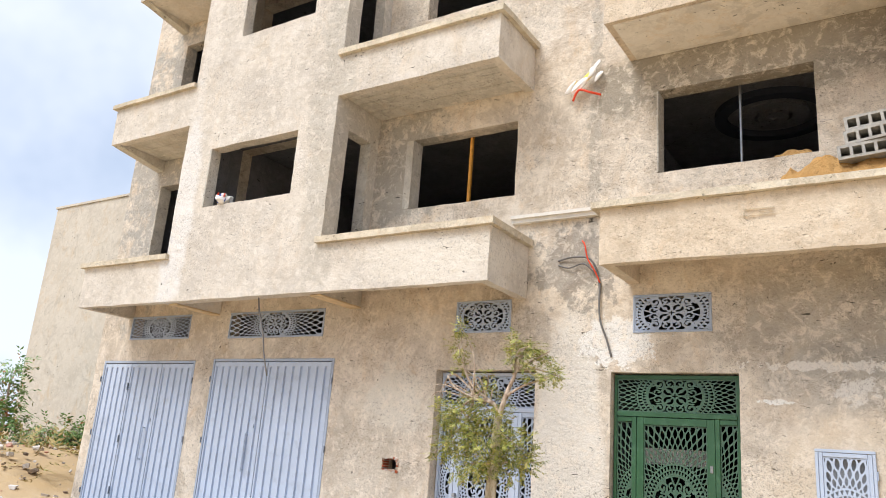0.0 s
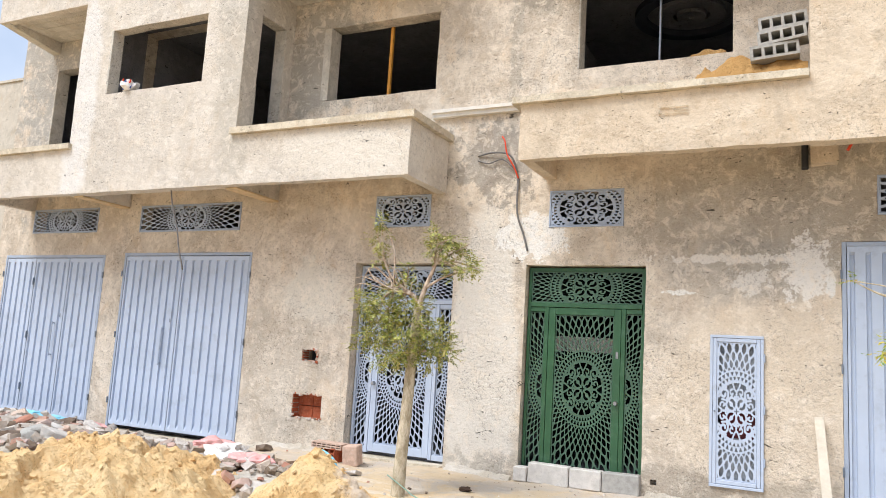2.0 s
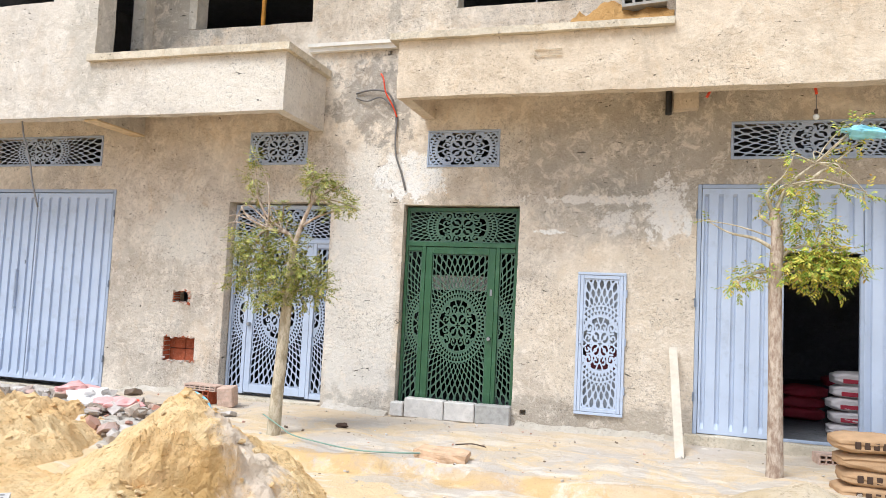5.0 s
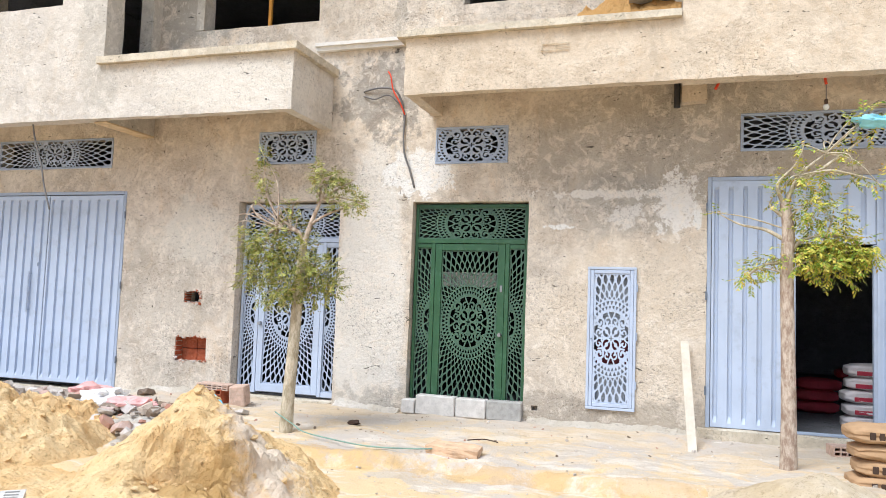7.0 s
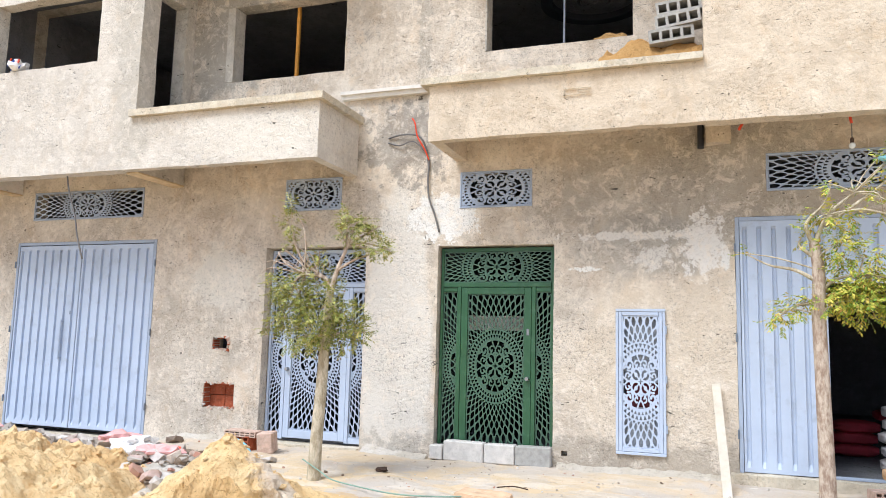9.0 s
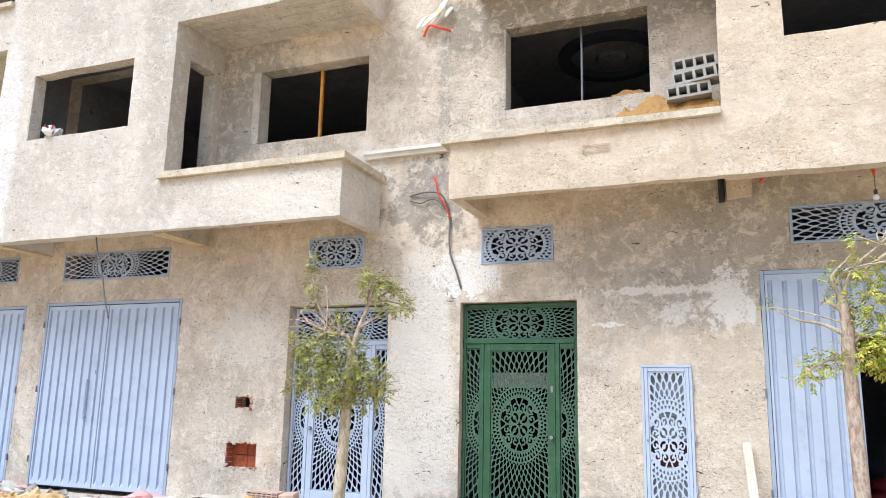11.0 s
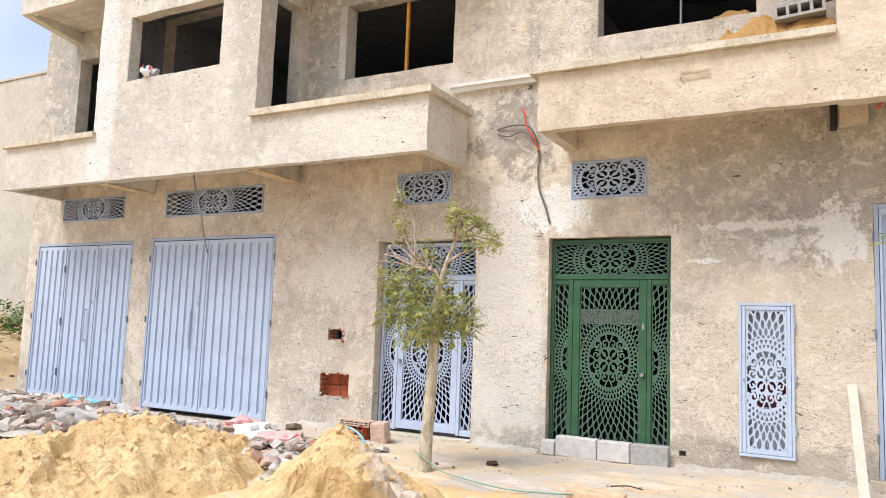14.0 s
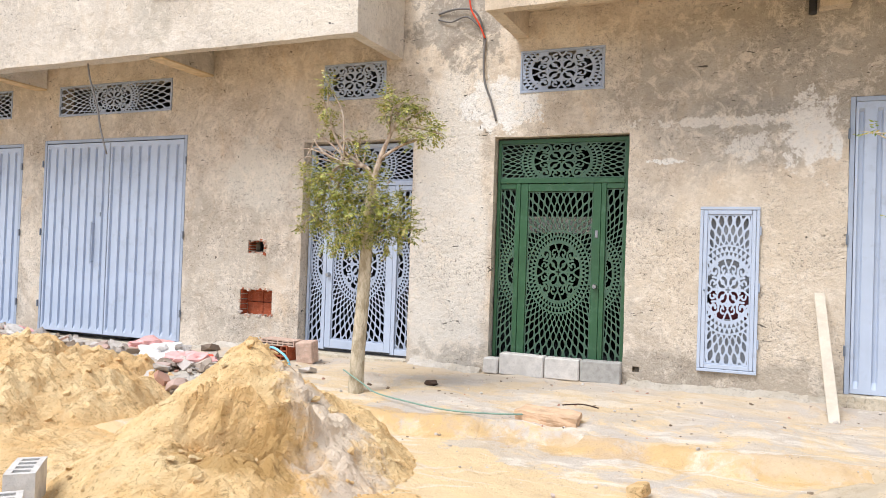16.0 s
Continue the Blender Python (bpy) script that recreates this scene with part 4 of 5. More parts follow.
    rim = [i for i in range(m)] + [r * m + m - 1 for r in range(1, len(rows))] + [(len(rows) - 1) * m + i for i in range(m - 2, -1, -1)] + [r * m for r in range(len(rows) - 2, 0, -1)]
    for a, b in zip(rim, rim[1:] + rim[:1]):
        faces.append((b, a, a + nv, b + nv))
    return link_mesh(name, verts, faces, mat, parent)


def gate(name, rect, leaves, label, handle_at=None):
    x0, x1, z0, z1 = rect
    g = thing(name, (x0, Y + 0.005, z0), label, "gate", "", "structure")
    w, h = x1 - x0, z1 - z0
    bar("frame", 0.003, 0.045, -0.012, 0.06, -0.05 if x0 < -7 else 0.0, h - 0.003, M_BLUE2, g)
    bar("frame", w - 0.045, w - 0.003, -0.012, 0.06, 0.0, h - 0.003, M_BLUE2, g)
    bar("frame", 0.047, w - 0.047, -0.012, 0.06, h - 0.048, h - 0.003, M_BLUE2, g)
    for a, b, za, zb in leaves:
        leaf = ribbed("leaf", a + 0.004, b - 0.004, za, zb, M_BLUE, g)
        bar("edge_strip", b - 0.016, b - 0.002, -0.008, -0.001, za + 0.01, zb - 0.01, M_BLUE2, leaf)
    if handle_at is not None:
        hb = part("handle", box_bm(handle_at - 0.011, handle_at + 0.011, -0.062, -0.045, 1.02, 1.62, bevel=0.004), M_BLUE2, g, "long upright pull handle")
        for z in (1.04, 1.58):
            bar("bracket", handle_at - 0.009, handle_at + 0.009, -0.046, 0.004, z, z + 0.02, M_BLUE2, hb, "", 0)
        bar("keyhole", handle_at + 0.10, handle_at + 0.12, -0.006, 0.004, 1.70, 1.76, M_DARKMETAL, g)
    for z in (0.35, h * 0.5, h - 0.4):
        for a in (-0.012, w - 0.008):
            bar("hinge", a, a + 0.018, -0.036, -0.014, z, z + 0.10, M_DARKMETAL, g, "dark barrel hinge")
    return g


w1, w2 = G1[1] - G1[0], G2[1] - G2[0]
gt = gate("door_3", G1, [(0.047, 0.86, 0.02, 2.73), (0.86, 1.74, 0.02, 2.73), (1.74, w1 - 0.047, 0.02, 2.73)], "closed pale blue-grey ribbed metal garage gate of three leaves", 1.55)
for z in (0.4, 1.3, 2.25):
    bar("hinge", 0.85, 0.87, -0.035, -0.009, z, z + 0.13, M_DARKMETAL, gt, "dark barrel hinge")
gate("door_4", G2, [(0.047, w2 * 0.485, 0.02, 2.76), (w2 * 0.485, w2 - 0.047, 0.02, 2.76)], "closed pale blue-grey ribbed metal garage gate of two leaves", 1.06)
g5 = gate("door_5", G3, [(0.047, 0.80, 0.01, 2.72), (1.68, 2.62, 0.01, 2.72), (0.80, 1.68, 2.03, 2.72)], "pale blue-grey ribbed metal gate with its wicket open", None)
bar("wicket_post", 0.80, 0.905, -0.014, 0.05, 0.01, 2.02, M_BLUE2, g5)
bar("wicket_post", 1.645, 1.685, -0.014, 0.05, 0.01, 2.02, M_BLUE2, g5)
bar("threshold", 0.905, 1.645, 0.0, 0.05, 0.0, 0.03, M_BLUE2, g5)
for x0, x1 in (G1[:2], G2[:2], WD[:2]):
    tagged(solid("doorstep", [(x0 + 0.01, x1 - 0.01, 8.93, Y + D, -0.2, -0.01 if x0 < -7 else 0.10)], [], M_COPING, 0.2, 0.008), "rough cement sill under the door", "doorstep", "", "structure")
tagged(solid("doorstep", [(0.2, 3.0, 8.86, Y + D, -0.1, 0.165)], [], M_COPING, 0.1, 0.02), "broken cement sill under the gate", "doorstep", "", "structure")


# ---- trees ----
def leaves(name, clumps, mat, parent, size, seed, droop=0.5):
    """One crown: clumps of narrow folded leaves. clumps: x, y, z, radius, number."""
    rnd = random.Random(seed)
    verts, faces = [], []
    for cx, cy, cz, rad, count in clumps:
        sprigs = max(3, count // 9)
        for _ in range(sprigs):
            d = Vector((rnd.gauss(0, 1), rnd.gauss(0, 1), rnd.gauss(0, 0.8)))
            d = d.normalized() * rad * rnd.random() ** 0.45
            base = Vector((cx, cy, cz)) + d
            way = (Vector((rnd.gauss(0, 1), rnd.gauss(0, 1), rnd.gauss(-droop * 0.4, 0.6))) + d.normalized() * 0.8).normalized()
            side = way.cross(Vector((0, 0, 1))).normalized() if abs(way.z) < 0.95 else Vector((1, 0, 0))
            up = side.cross(way)
            for k in range(9):
                s = size * rnd.uniform(0.65, 1.25)
                root = base + way * (k * size * 0.32)
                out = (side * (1 if k % 2 else -1) * 0.9 + way * 0.7 + up * rnd.uniform(-0.5, 0.4) + Vector((0, 0, -droop * rnd.random()))).normalized()
                wide = out.cross(up).normalized() * s * 0.20
                lift = out.cross(wide).normalized() * s * 0.07
                n = len(verts)
                verts += [root, root + out * s * 0.45 + wide + lift, root + out * s, root + out * s * 0.45 - wide + lift, root + out * s * 0.5]
                faces += [(n, n + 1, n + 4), (n + 1, n + 2, n + 4), (n + 2, n + 3, n + 4), (n + 3, n, n + 4)]
    return link_mesh(name, verts, faces, mat, parent)


def twigs(root, clumps, mat, parent, r, seed):
    rnd = random.Random(seed)
    for cx, cy, cz, rad, _ in clumps:
        end = Vector((cx, cy, cz))
        start = Vector(min(root, key=lambda p: (Vector(p) - end).length))
        mid = (start + end) / 2 + Vector((rnd.uniform(-.08, .08), rnd.uniform(-.08, .08), rnd.uniform(0, .1)))
        tube("limb", [start, mid, end, end + (end - mid) * 0.4], [r, r * 0.7, r * 0.45, r * 0.2], mat, parent, "", 6)


t1 = thing("young_tree", (-3.86, 7.18, 0.0), "young street tree with a slim grey trunk and grey-green leaves", "tree")
trunk1 = [(0, 0, -0.12), (0.01, 0, 0.35), (0.04, 0, 0.9), (0.06, 0.0, 1.35), (0.08, 0, 1.7), (0.10, 0, 2.02)]
tube("trunk", trunk1, [0.080, 0.066, 0.060, 0.056, 0.050, 0.038], M_BARK, t1, "", 14)
c1 = [(0.0, 0, 1.78, 0.33, 700), (-0.45, 0.05, 1.72, 0.20, 300), (0.32, -0.05, 1.72, 0.22, 320), (-0.52, 0, 2.02, 0.16, 190), (-0.1, 0.1, 2.08, 0.24, 320), (-0.30, -0.1, 1.95, 0.22, 260),
      (0.2, 0.1, 1.5, 0.18, 220), (-0.25, 0.0, 1.48, 0.18, 200), (0.02, -0.15, 1.5, 0.18, 220), (0.42, 0.1, 1.55, 0.12, 110), (-0.6, 0.0, 1.62, 0.10, 70),
      (-0.42, 0, 2.92, 0.07, 50), (-0.44, 0, 2.72, 0.09, 60), (-0.40, 0.02, 2.50, 0.08, 45),
      (0.30, 0, 2.60, 0.13, 130), (0.46, 0, 2.72, 0.10, 90), (0.22, 0.05, 2.74, 0.09, 70), (0.70, 0, 2.42, 0.09, 90), (0.52, 0, 2.38, 0.12, 110), (0.58, 0, 2.62, 0.07, 45), (-0.05, 0, 2.38, 0.10, 50)]
tube("limb", [(0.10, 0, 1.98), (0.02, 0, 2.12), (-0.22, 0, 2.16), (-0.46, 0, 2.28), (-0.56, 0, 2.40)], [0.028, 0.024, 0.018, 0.012, 0.006], M_BARK2, t1, "", 7)
tube("limb", [(0.10, 0, 1.98), (0.18, 0, 2.22), (0.28, 0, 2.45), (0.34, 0, 2.62)], [0.030, 0.024, 0.016, 0.008], M_BARK2, t1, "", 7)
tube("limb", [(0.02, 0, 2.12), (-0.25, 0.02, 2.30), (-0.38, 0, 2.55), (-0.43, 0, 2.90)], [0.018, 0.014, 0.010, 0.005], M_BARK2, t1, "", 7)
tube("limb", [(0.18, 0, 2.2), (0.36, 0, 2.3), (0.55, 0, 2.36), (0.72, 0, 2.42)], [0.016, 0.012, 0.009, 0.005], M_BARK2, t1, "", 6)
for k in range(9):
    a = random.Random(k).uniform(-0.5, 0.2)
    tube("limb", [(-0.05 + a * 0.2, 0, 2.13), (-0.2 + a, 0.06 * (k % 3 - 1), 2.2 + 0.03 * k), (-0.35 + a, 0.1 * (k % 3 - 1), 2.12 + 0.05 * (k % 4))], [0.009, 0.006, 0.003], M_BARK2, t1, "", 5)
twigs([(0.04, 0, 0.98 + 0.3), (0.06, 0, 1.5), (0.08, 0, 1.75), (0.1, 0, 2.0), (-0.22, 0, 2.16), (0.28, 0, 2.45)], c1, M_BARK2, t1, 0.012, 5)
leaves("crown", [(a, b, c, d, int(n * 3.4)) for a, b, c, d, n in c1], M_LEAF, t1, 0.041, 11)

t2 = thing("young_tree", (0.96, 7.6, 0.0), "young street tree with a scaly trunk and wind-blown yellow-green leaves", "tree")
tube("trunk", [(0, 0, -0.1), (0.0, 0, 0.5), (-0.01, 0, 1.2), (-0.02, 0, 1.8), (-0.01, 0, 2.2), (-0.04, 0.02, 2.45)], [0.080, 0.066, 0.060, 0.058, 0.054, 0.042], M_BARK2, t2, "", 14)
c2 = [(0.28, 0, 2.08, 0.24, 520), (0.46, 0, 2.02, 0.20, 380), (0.60, 0, 1.98, 0.13, 180), (0.20, 0, 1.92, 0.18, 260), (0.34, 0, 2.30, 0.20, 260), (0.12, 0, 2.42, 0.18, 200), (0.42, 0.1, 1.86, 0.16, 220),
      (-0.28, 0, 1.84, 0.12, 110), (-0.36, 0, 1.76, 0.09, 90), (-0.12, 0, 1.95, 0.12, 90), (-0.62, 0, 2.36, 0.035, 14), (0.06, 0, 2.68, 0.13, 100), (0.26, 0, 2.66, 0.13, 90), (-0.08, 0, 2.55, 0.10, 60),
      (0.52, 0, 2.72, 0.10, 50), (0.40, 0, 2.95, 0.07, 40), (0.12, 0, 2.98, 0.06, 30), (0.64, 0, 3.24, 0.07, 55), (0.62, 0, 3.06, 0.06, 35), (0.5, 0, 3.20, 0.05, 30), (0.72, 0, 2.62, 0.08, 40)]
for pts in ([(-0.02, 0, 1.95), (0.1, 0, 2.1), (0.3, 0, 2.15), (0.5, 0, 2.1)], [(-0.04, 0, 2.42), (0.08, 0, 2.7), (0.3, 0, 2.9), (0.62, 0, 3.2)], [(-0.04, 0, 2.42), (-0.10, 0, 2.62), (0.05, 0, 2.8), (0.12, 0, 2.98)],
            [(-0.03, 0, 2.1), (-0.2, 0, 2.2), (-0.42, 0, 2.25), (-0.62, 0, 2.36)], [(-0.03, 0, 1.9), (-0.2, 0, 1.88), (-0.34, 0, 1.78)], [(-0.02, 0, 2.3), (-0.16, 0, 2.42), (-0.14, 0, 2.5)], [(0.08, 0, 2.68), (0.35, 0, 2.74), (0.72, 0, 2.64)],
            [(0.05, 0, 2.6), (0.4, 0, 2.86), (0.66, 0, 3.08)]):
    tube("limb", pts, [0.022 - 0.018 * i / (len(pts) - 1) for i in range(len(pts))], M_BARK, t2, "", 6)
twigs([(-0.02, 0, 1.8), (-0.01, 0, 2.2), (0.3, 0, 2.15), (0.3, 0, 2.9), (0.08, 0, 2.7)], c2, M_BARK, t2, 0.009, 9)
leaves("crown", [(a, b, c, d, int(n * 2.3)) for a, b, c, d, n in c2], M_LEAF2, t2, 0.045, 21, 0.8)

# shrubs and a tree beside the dirt mound
def shrub(x, y, z, scale, seed, trunked):
    rnd = random.Random(seed)
    s = thing("small_tree" if trunked else "shrub", (x, y, z), "small leafy green tree with some russet leaves" if trunked else "low leafy green shrub on a dirt mound", "tree" if trunked else "shrub", "" if trunked else "shrubs")
    cl = [(rnd.gauss(0, 0.5) * scale, rnd.gauss(0, 0.3) * scale, (rnd.uniform(0.5, 2.3) if trunked else rnd.uniform(0.15, 0.7)) * scale, 0.32 * scale, 110) for _ in range(16 if trunked else 9)]
    tube("trunk", [(0, 0, -0.2), (0.1 * scale, 0, 0.7 * scale), (0.0, 0, (1.7 if trunked else 0.6) * scale)], [0.05 * scale, 0.04 * scale, 0.015 * scale], M_BARK2, s, "", 8)
    twigs([(0.1 * scale, 0, 0.6 * scale), (0.03, 0, 1.2 * scale if trunked else 0.4 * scale)], cl, M_BARK2, s, 0.012 * scale, seed)
    leaves("crown", cl, M_LEAF3, s, 0.15 * scale, seed)


shrub(-21.6, 11.6, 0.85, 1.05, 31, True)
shrub(-19.3, 12.2, 0.9, 0.85, 32, False)
shrub(-18.5, 12.4, 0.9, 0.75, 33, False)
shrub(-20.4, 12.0, 0.9, 0.8, 34, False)

# ---- sand heaps ----
def heap(name, x0, x1, y0, y1, shape, mat, label, cat, step=0.035, clod=0.0):
    xs, ys = np.arange(x0, x1, step), np.arange(y0, y1, step)
    verts, faces, idx = [], [], {}
    hs = {}
    for j, y in enumerate(ys):
        for i, x in enumerate(xs):
            hs[i, j] = shape(x, y)
    def v(i, j):
        if (i, j) not in idx:
            idx[i, j] = len(verts)
            p = Vector((xs[i], ys[j], ground_height(xs[i], ys[j]) + max(-0.04, hs[i, j])))
            if clod:
                k = float(clod * max(0.0, min(1.0, hs[i, j] * 6)))
                p += (noise.noise_vector(p * 4.2) + noise.noise_vector(p * 9.5) * 0.55 + noise.noise_vector(p * 21) * 0.22) * k
            verts.append(p)
        return idx[i, j]
    for j in range(len(ys) - 1):
        for i in range(len(xs) - 1):
            if max(hs[i, j], hs[i + 1, j], hs[i, j + 1], hs[i + 1, j + 1]) > -0.03:
                faces.append((v(i, j), v(i + 1, j), v(i + 1, j + 1), v(i, j + 1)))
    ob = link_mesh(name, verts, faces, mat, None, "", False)
    return tagged(ob, label, cat, "sand heaps" if name == "sand_mound" else "")


def clods(x, y, s, seed):
    """Blocky lumps with sunk joints, 0 in the joints and 1 on the lumps."""
    d, _ = noise.voronoi(Vector((x * s + 0.3 * noise.noise(Vector((x * s, y * s, seed))), y * s, seed)))
    return min(1.0, (d[1] - d[0]) * 3.5)


def crag(x, y, s, seed):
    p = Vector((x * s, y * s, seed))
    n = noise.noise(p) + 0.5 * noise.noise(p * 2.1) + 0.25 * noise.noise(p * 4.3)
    return n


def heap_front(x, y):
    dx, dy = x + 3.45, y - 5.12
    k = min(1.0, math.hypot(dx, dy) * 1.6)
    wx, wy = dx + 0.05 * k * crag(x, y, 2.0, 1.0), dy + 0.05 * k * crag(x, y, 2.0, 5.0)
    r = math.hypot(wx / (1.12 if wx > 0 else 0.92), wy / (1.45 if wy < 0 else 1.15))
    z = 0.71 * max(0.0, 1 - r) + 0.11 * max(0.0, 1 - r / 1.45) ** 1.3 - 0.045
    z += 0.05 * math.exp(-(dx ** 2 / 0.03 + dy ** 2 / 0.05))
    body = max(0.0, min(1.0, (1 - r) * 3))
    # broken ledges that face the street, each over a dug hollow
    out, across = 0.605 * dx - 0.796 * dy, 0.796 * dx + 0.605 * dy
    rag = 0.11 * crag(x, y, 2.6, 1.7)
    for lo, la, wide, high, deep in ((0.60, -0.02, 0.42, 0.15, 0.26), (0.30, 0.12, 0.24, 0.08, 0.09), (0.80, 0.16, 0.14, 0.10, 0.04), (0.98, 0.22, 0.16, 0.05, 0.05), (1.05, -0.30, 0.14, 0.05, 0.04)):
        e = out - lo + rag + 0.5 * (across - la) ** 2
        near_ = math.exp(-(abs(across - la + rag) / wide) ** 4)
        if e < 0:
            z += high * near_ * math.exp(e / 0.22)
        else:
            z += near_ * (high * math.exp(-(e / 0.07) ** 2) - deep * min(1.0, e / 0.12) * math.exp(-(max(0.0, e - 0.12) / 0.20) ** 2))
    # a deep crack beside the pale spill
    z -= 0.11 * math.exp(-((across - 0.30 - 0.12 * out + 0.03 * crag(x, y, 6, 2)) / 0.035) ** 2) * math.exp(-((out - 0.22) / 0.30) ** 4)
    # cracks and gullies down the slope
    ang = math.atan2(dy, dx)
    gully = abs(noise.noise(Vector((ang * 5.5, r * 1.6, 2.2)))) 
    z -= body * 0.006 * max(0.0, 1 - gully * 5)
    front = max(0.0, min(1.0, out * 1.6)) * max(0.0, 1 - abs(across) / 0.7)
    z += body * ((0.008 + 0.035 * front) * crag(x, y, 4.0, 2.0) + (0.008 + 0.03 * front) * abs(crag(x, y, 9.0, 4.0)) + 0.014 * crag(x, y, 22.0, 6.0) + (0.003 + 0.05 * front) * clods(x, y, 3.4, 1.0) + (0.006 + 0.02 * front) * clods(x, y, 7.0, 4.0))
    z += 0.10 * math.exp(-((x + 3.2) ** 2 / 0.9 + (y - 3.9) ** 2 / 0.4)) + 0.012 * crag(x, y, 14, 8) - 0.01
    return z


def heap_left(x, y):
    dx, dy = x + 6.05, y - 5.60
    wx, wy = dx + 0.2 * crag(x, y, 1.4, 1.5), dy + 0.2 * crag(x, y, 1.4, 5.5)
    r = math.hypot(wx / (1.08 if wx > 0 else 1.65), wy / (2.7 if wy < 0 else 1.15))
    z = 0.52 * max(0.0, 1 - r ** 1.7) - 0.04 if r < 1 else -0.05
    body = max(0.0, min(1.0, (1 - r) * 2.5))
    bench = crag(x, y, 2.2, 8.5)
    z += body * (0.07 * math.tanh(8 * bench) + 0.05 * crag(x, y, 3.0, 2.5) + 0.05 * abs(crag(x, y, 7.5, 4.5)) + 0.025 * crag(x, y, 20.0, 6.5) + 0.035 * clods(x, y, 5.0, 2.0) * max(0.0, crag(x, y, 1.5, 3.0)) * 2)
    return z + 0.012 * crag(x, y, 14, 8)


heap("sand_mound", -5.2, -1.45, 3.2, 6.7, heap_front, M_DUGSAND, "craggy heap of yellow building sand on the street", "sand heap", 0.022, 0.042)
heap("sand_mound", -8.0, -3.9, 2.8, 7.0, heap_left, M_SAND, "broad rounded heap of yellow building sand", "sand heap", 0.028, 0.020)
heap("sand_spill", -7.5, -1.2, 1.6, 5.2, lambda x, y: 0.035 + 0.04 * crag(x, y, 2.5, 1) + 0.03 * abs(crag(x, y, 9, 3)) + 0.018 * crag(x, y, 22, 3) - 0.08 * max(0.0, (x + 2.6) * 1.2) - 0.10 * max(0.0, y - 4.8), M_SAND, "thin spill of yellow sand in front of the heaps", "sand", 0.04)
heap("sand_mound", -0.6, 2.4, 4.6, 6.9, lambda x, y: 0.30 * max(0, 1 - math.hypot((x - 1.0) / 1.35, (y - 5.75) / 1.05)) + 0.03 * crag(x, y, 4, 1) - 0.03, M_PALESAND, "low heap of pale dusty sand beside a young tree", "sand heap", 0.04)


M_DRY = leaf_mat("dry_weeds", [(0.0, srgb("8a7a48")), (0.6, srgb("b09a60")), (1.0, srgb("7c8446"))])


M_STONE = plain("orange_brown_stone", srgb("cfae8e"), 0.92, 0, 0.15, 0.18, 7, 0.01, srgb("e0cdb4"))


# ---- rubble ----
M_DUST = sand_mat("grey_mortar_dust", srgb("ddd5ca"), srgb("c6bba9"), srgb("8f8578"))
def chunk(bm, p, s, rnd, flat=0.6):
    m = Matrix.Translation(p) @ Euler((rnd.uniform(-.5, .5), rnd.uniform(-.5, .5), rnd.uniform(0, 6.3))).to_matrix().to_4x4() @ Matrix.Diagonal((s * rnd.uniform(.6, 1.3), s * rnd.uniform(.5, 1.0), s * rnd.uniform(.3, 1) * flat, 1))
    pts = []
    for a in (-1, 1):
        k = rnd.randint(4, 6)
        for i in range(k):
            t = 2 * math.pi * (i + rnd.uniform(-.25, .25)) / k
            pts.append(bm.verts.new(m @ Vector((math.cos(t) * rnd.uniform(.7, 1) / 1.6, math.sin(t) * rnd.uniform(.7, 1) / 1.6, a * 0.5 * rnd.uniform(.7, 1)))))
    bmesh.ops.convex_hull(bm, input=pts)


def rubble_heap(x, y):
    h = 0.20 * math.exp(-((x + 9.4) ** 2 / 2.6 + (y - 7.0) ** 2 / 0.9)) + 0.16 * math.exp(-((x + 12.2) ** 2 / 4 + (y - 7.8) ** 2 / 1.2)) + 0.14 * math.exp(-((x + 5.3) ** 2 / 0.7 + (y - 6.8) ** 2 / 0.4)) + 0.16 * math.exp(-((x + 8.3) ** 2 / 0.9 + (y - 6.0) ** 2 / 0.6)) + 0.08 * math.exp(-((x + 6.8) ** 2 / 1.2 + (y - 7.6) ** 2 / 0.15))
    return h


heap("rubble_bed", -14.5, -4.6, 5.6, 8.9, lambda x, y: rubble_heap(x, y) - 0.05 + 0.03 * crag(x, y, 6, 2), M_DUST, "low bed of broken rubble and dust along the wall", "rubble", 0.07)
rnd = random.Random(4)
count = 0
allv, allf = [], []
while count < 1900:
    x, y = rnd.uniform(-14.2, -4.8), rnd.uniform(5.8, 8.85)
    h = rubble_heap(x, y)
    if rnd.random() > h * 6 + 0.015:
        continue
    count += 1
    s = 0.05 + 0.20 * rnd.random() ** 2.4
    bm = bmesh.new()
    chunk(bm, (x, y, ground_height(x, y) + h - 0.03 + s * 0.2), s, rnd)
    bm.verts.index_update()
    n = len(allv)
    allv += [v.co.copy() for v in bm.verts]
    allf += [tuple(n + v.index for v in f.verts) for f in bm.faces]
    bm.free()
tagged(link_mesh("rubble", allv, allf, M_RUBBLE), "heaped broken concrete, plaster and brick rubble", "rubble", "", "stuff")

allv, allf = [], []
for _ in range(900):
    x, y = rnd.uniform(-7, 3.0), rnd.triangular(3.2, 8.9, 8.7)
    s = 0.008 + 0.035 * rnd.random() ** 4
    bm = bmesh.new()
    chunk(bm, (x, y, ground_height(x, y) + s * 0.15), s, rnd, 0.8)
    bm.verts.index_update()
    n = len(allv)
    allv += [v.co.copy() for v in bm.verts]
    allf += [tuple(n + v.index for v in f.verts) for f in bm.faces]
    bm.free()
tagged(link_mesh("gravel", allv, allf, M_RUBBLE), "scattered crumbs of mortar and stone", "gravel", "", "stuff")


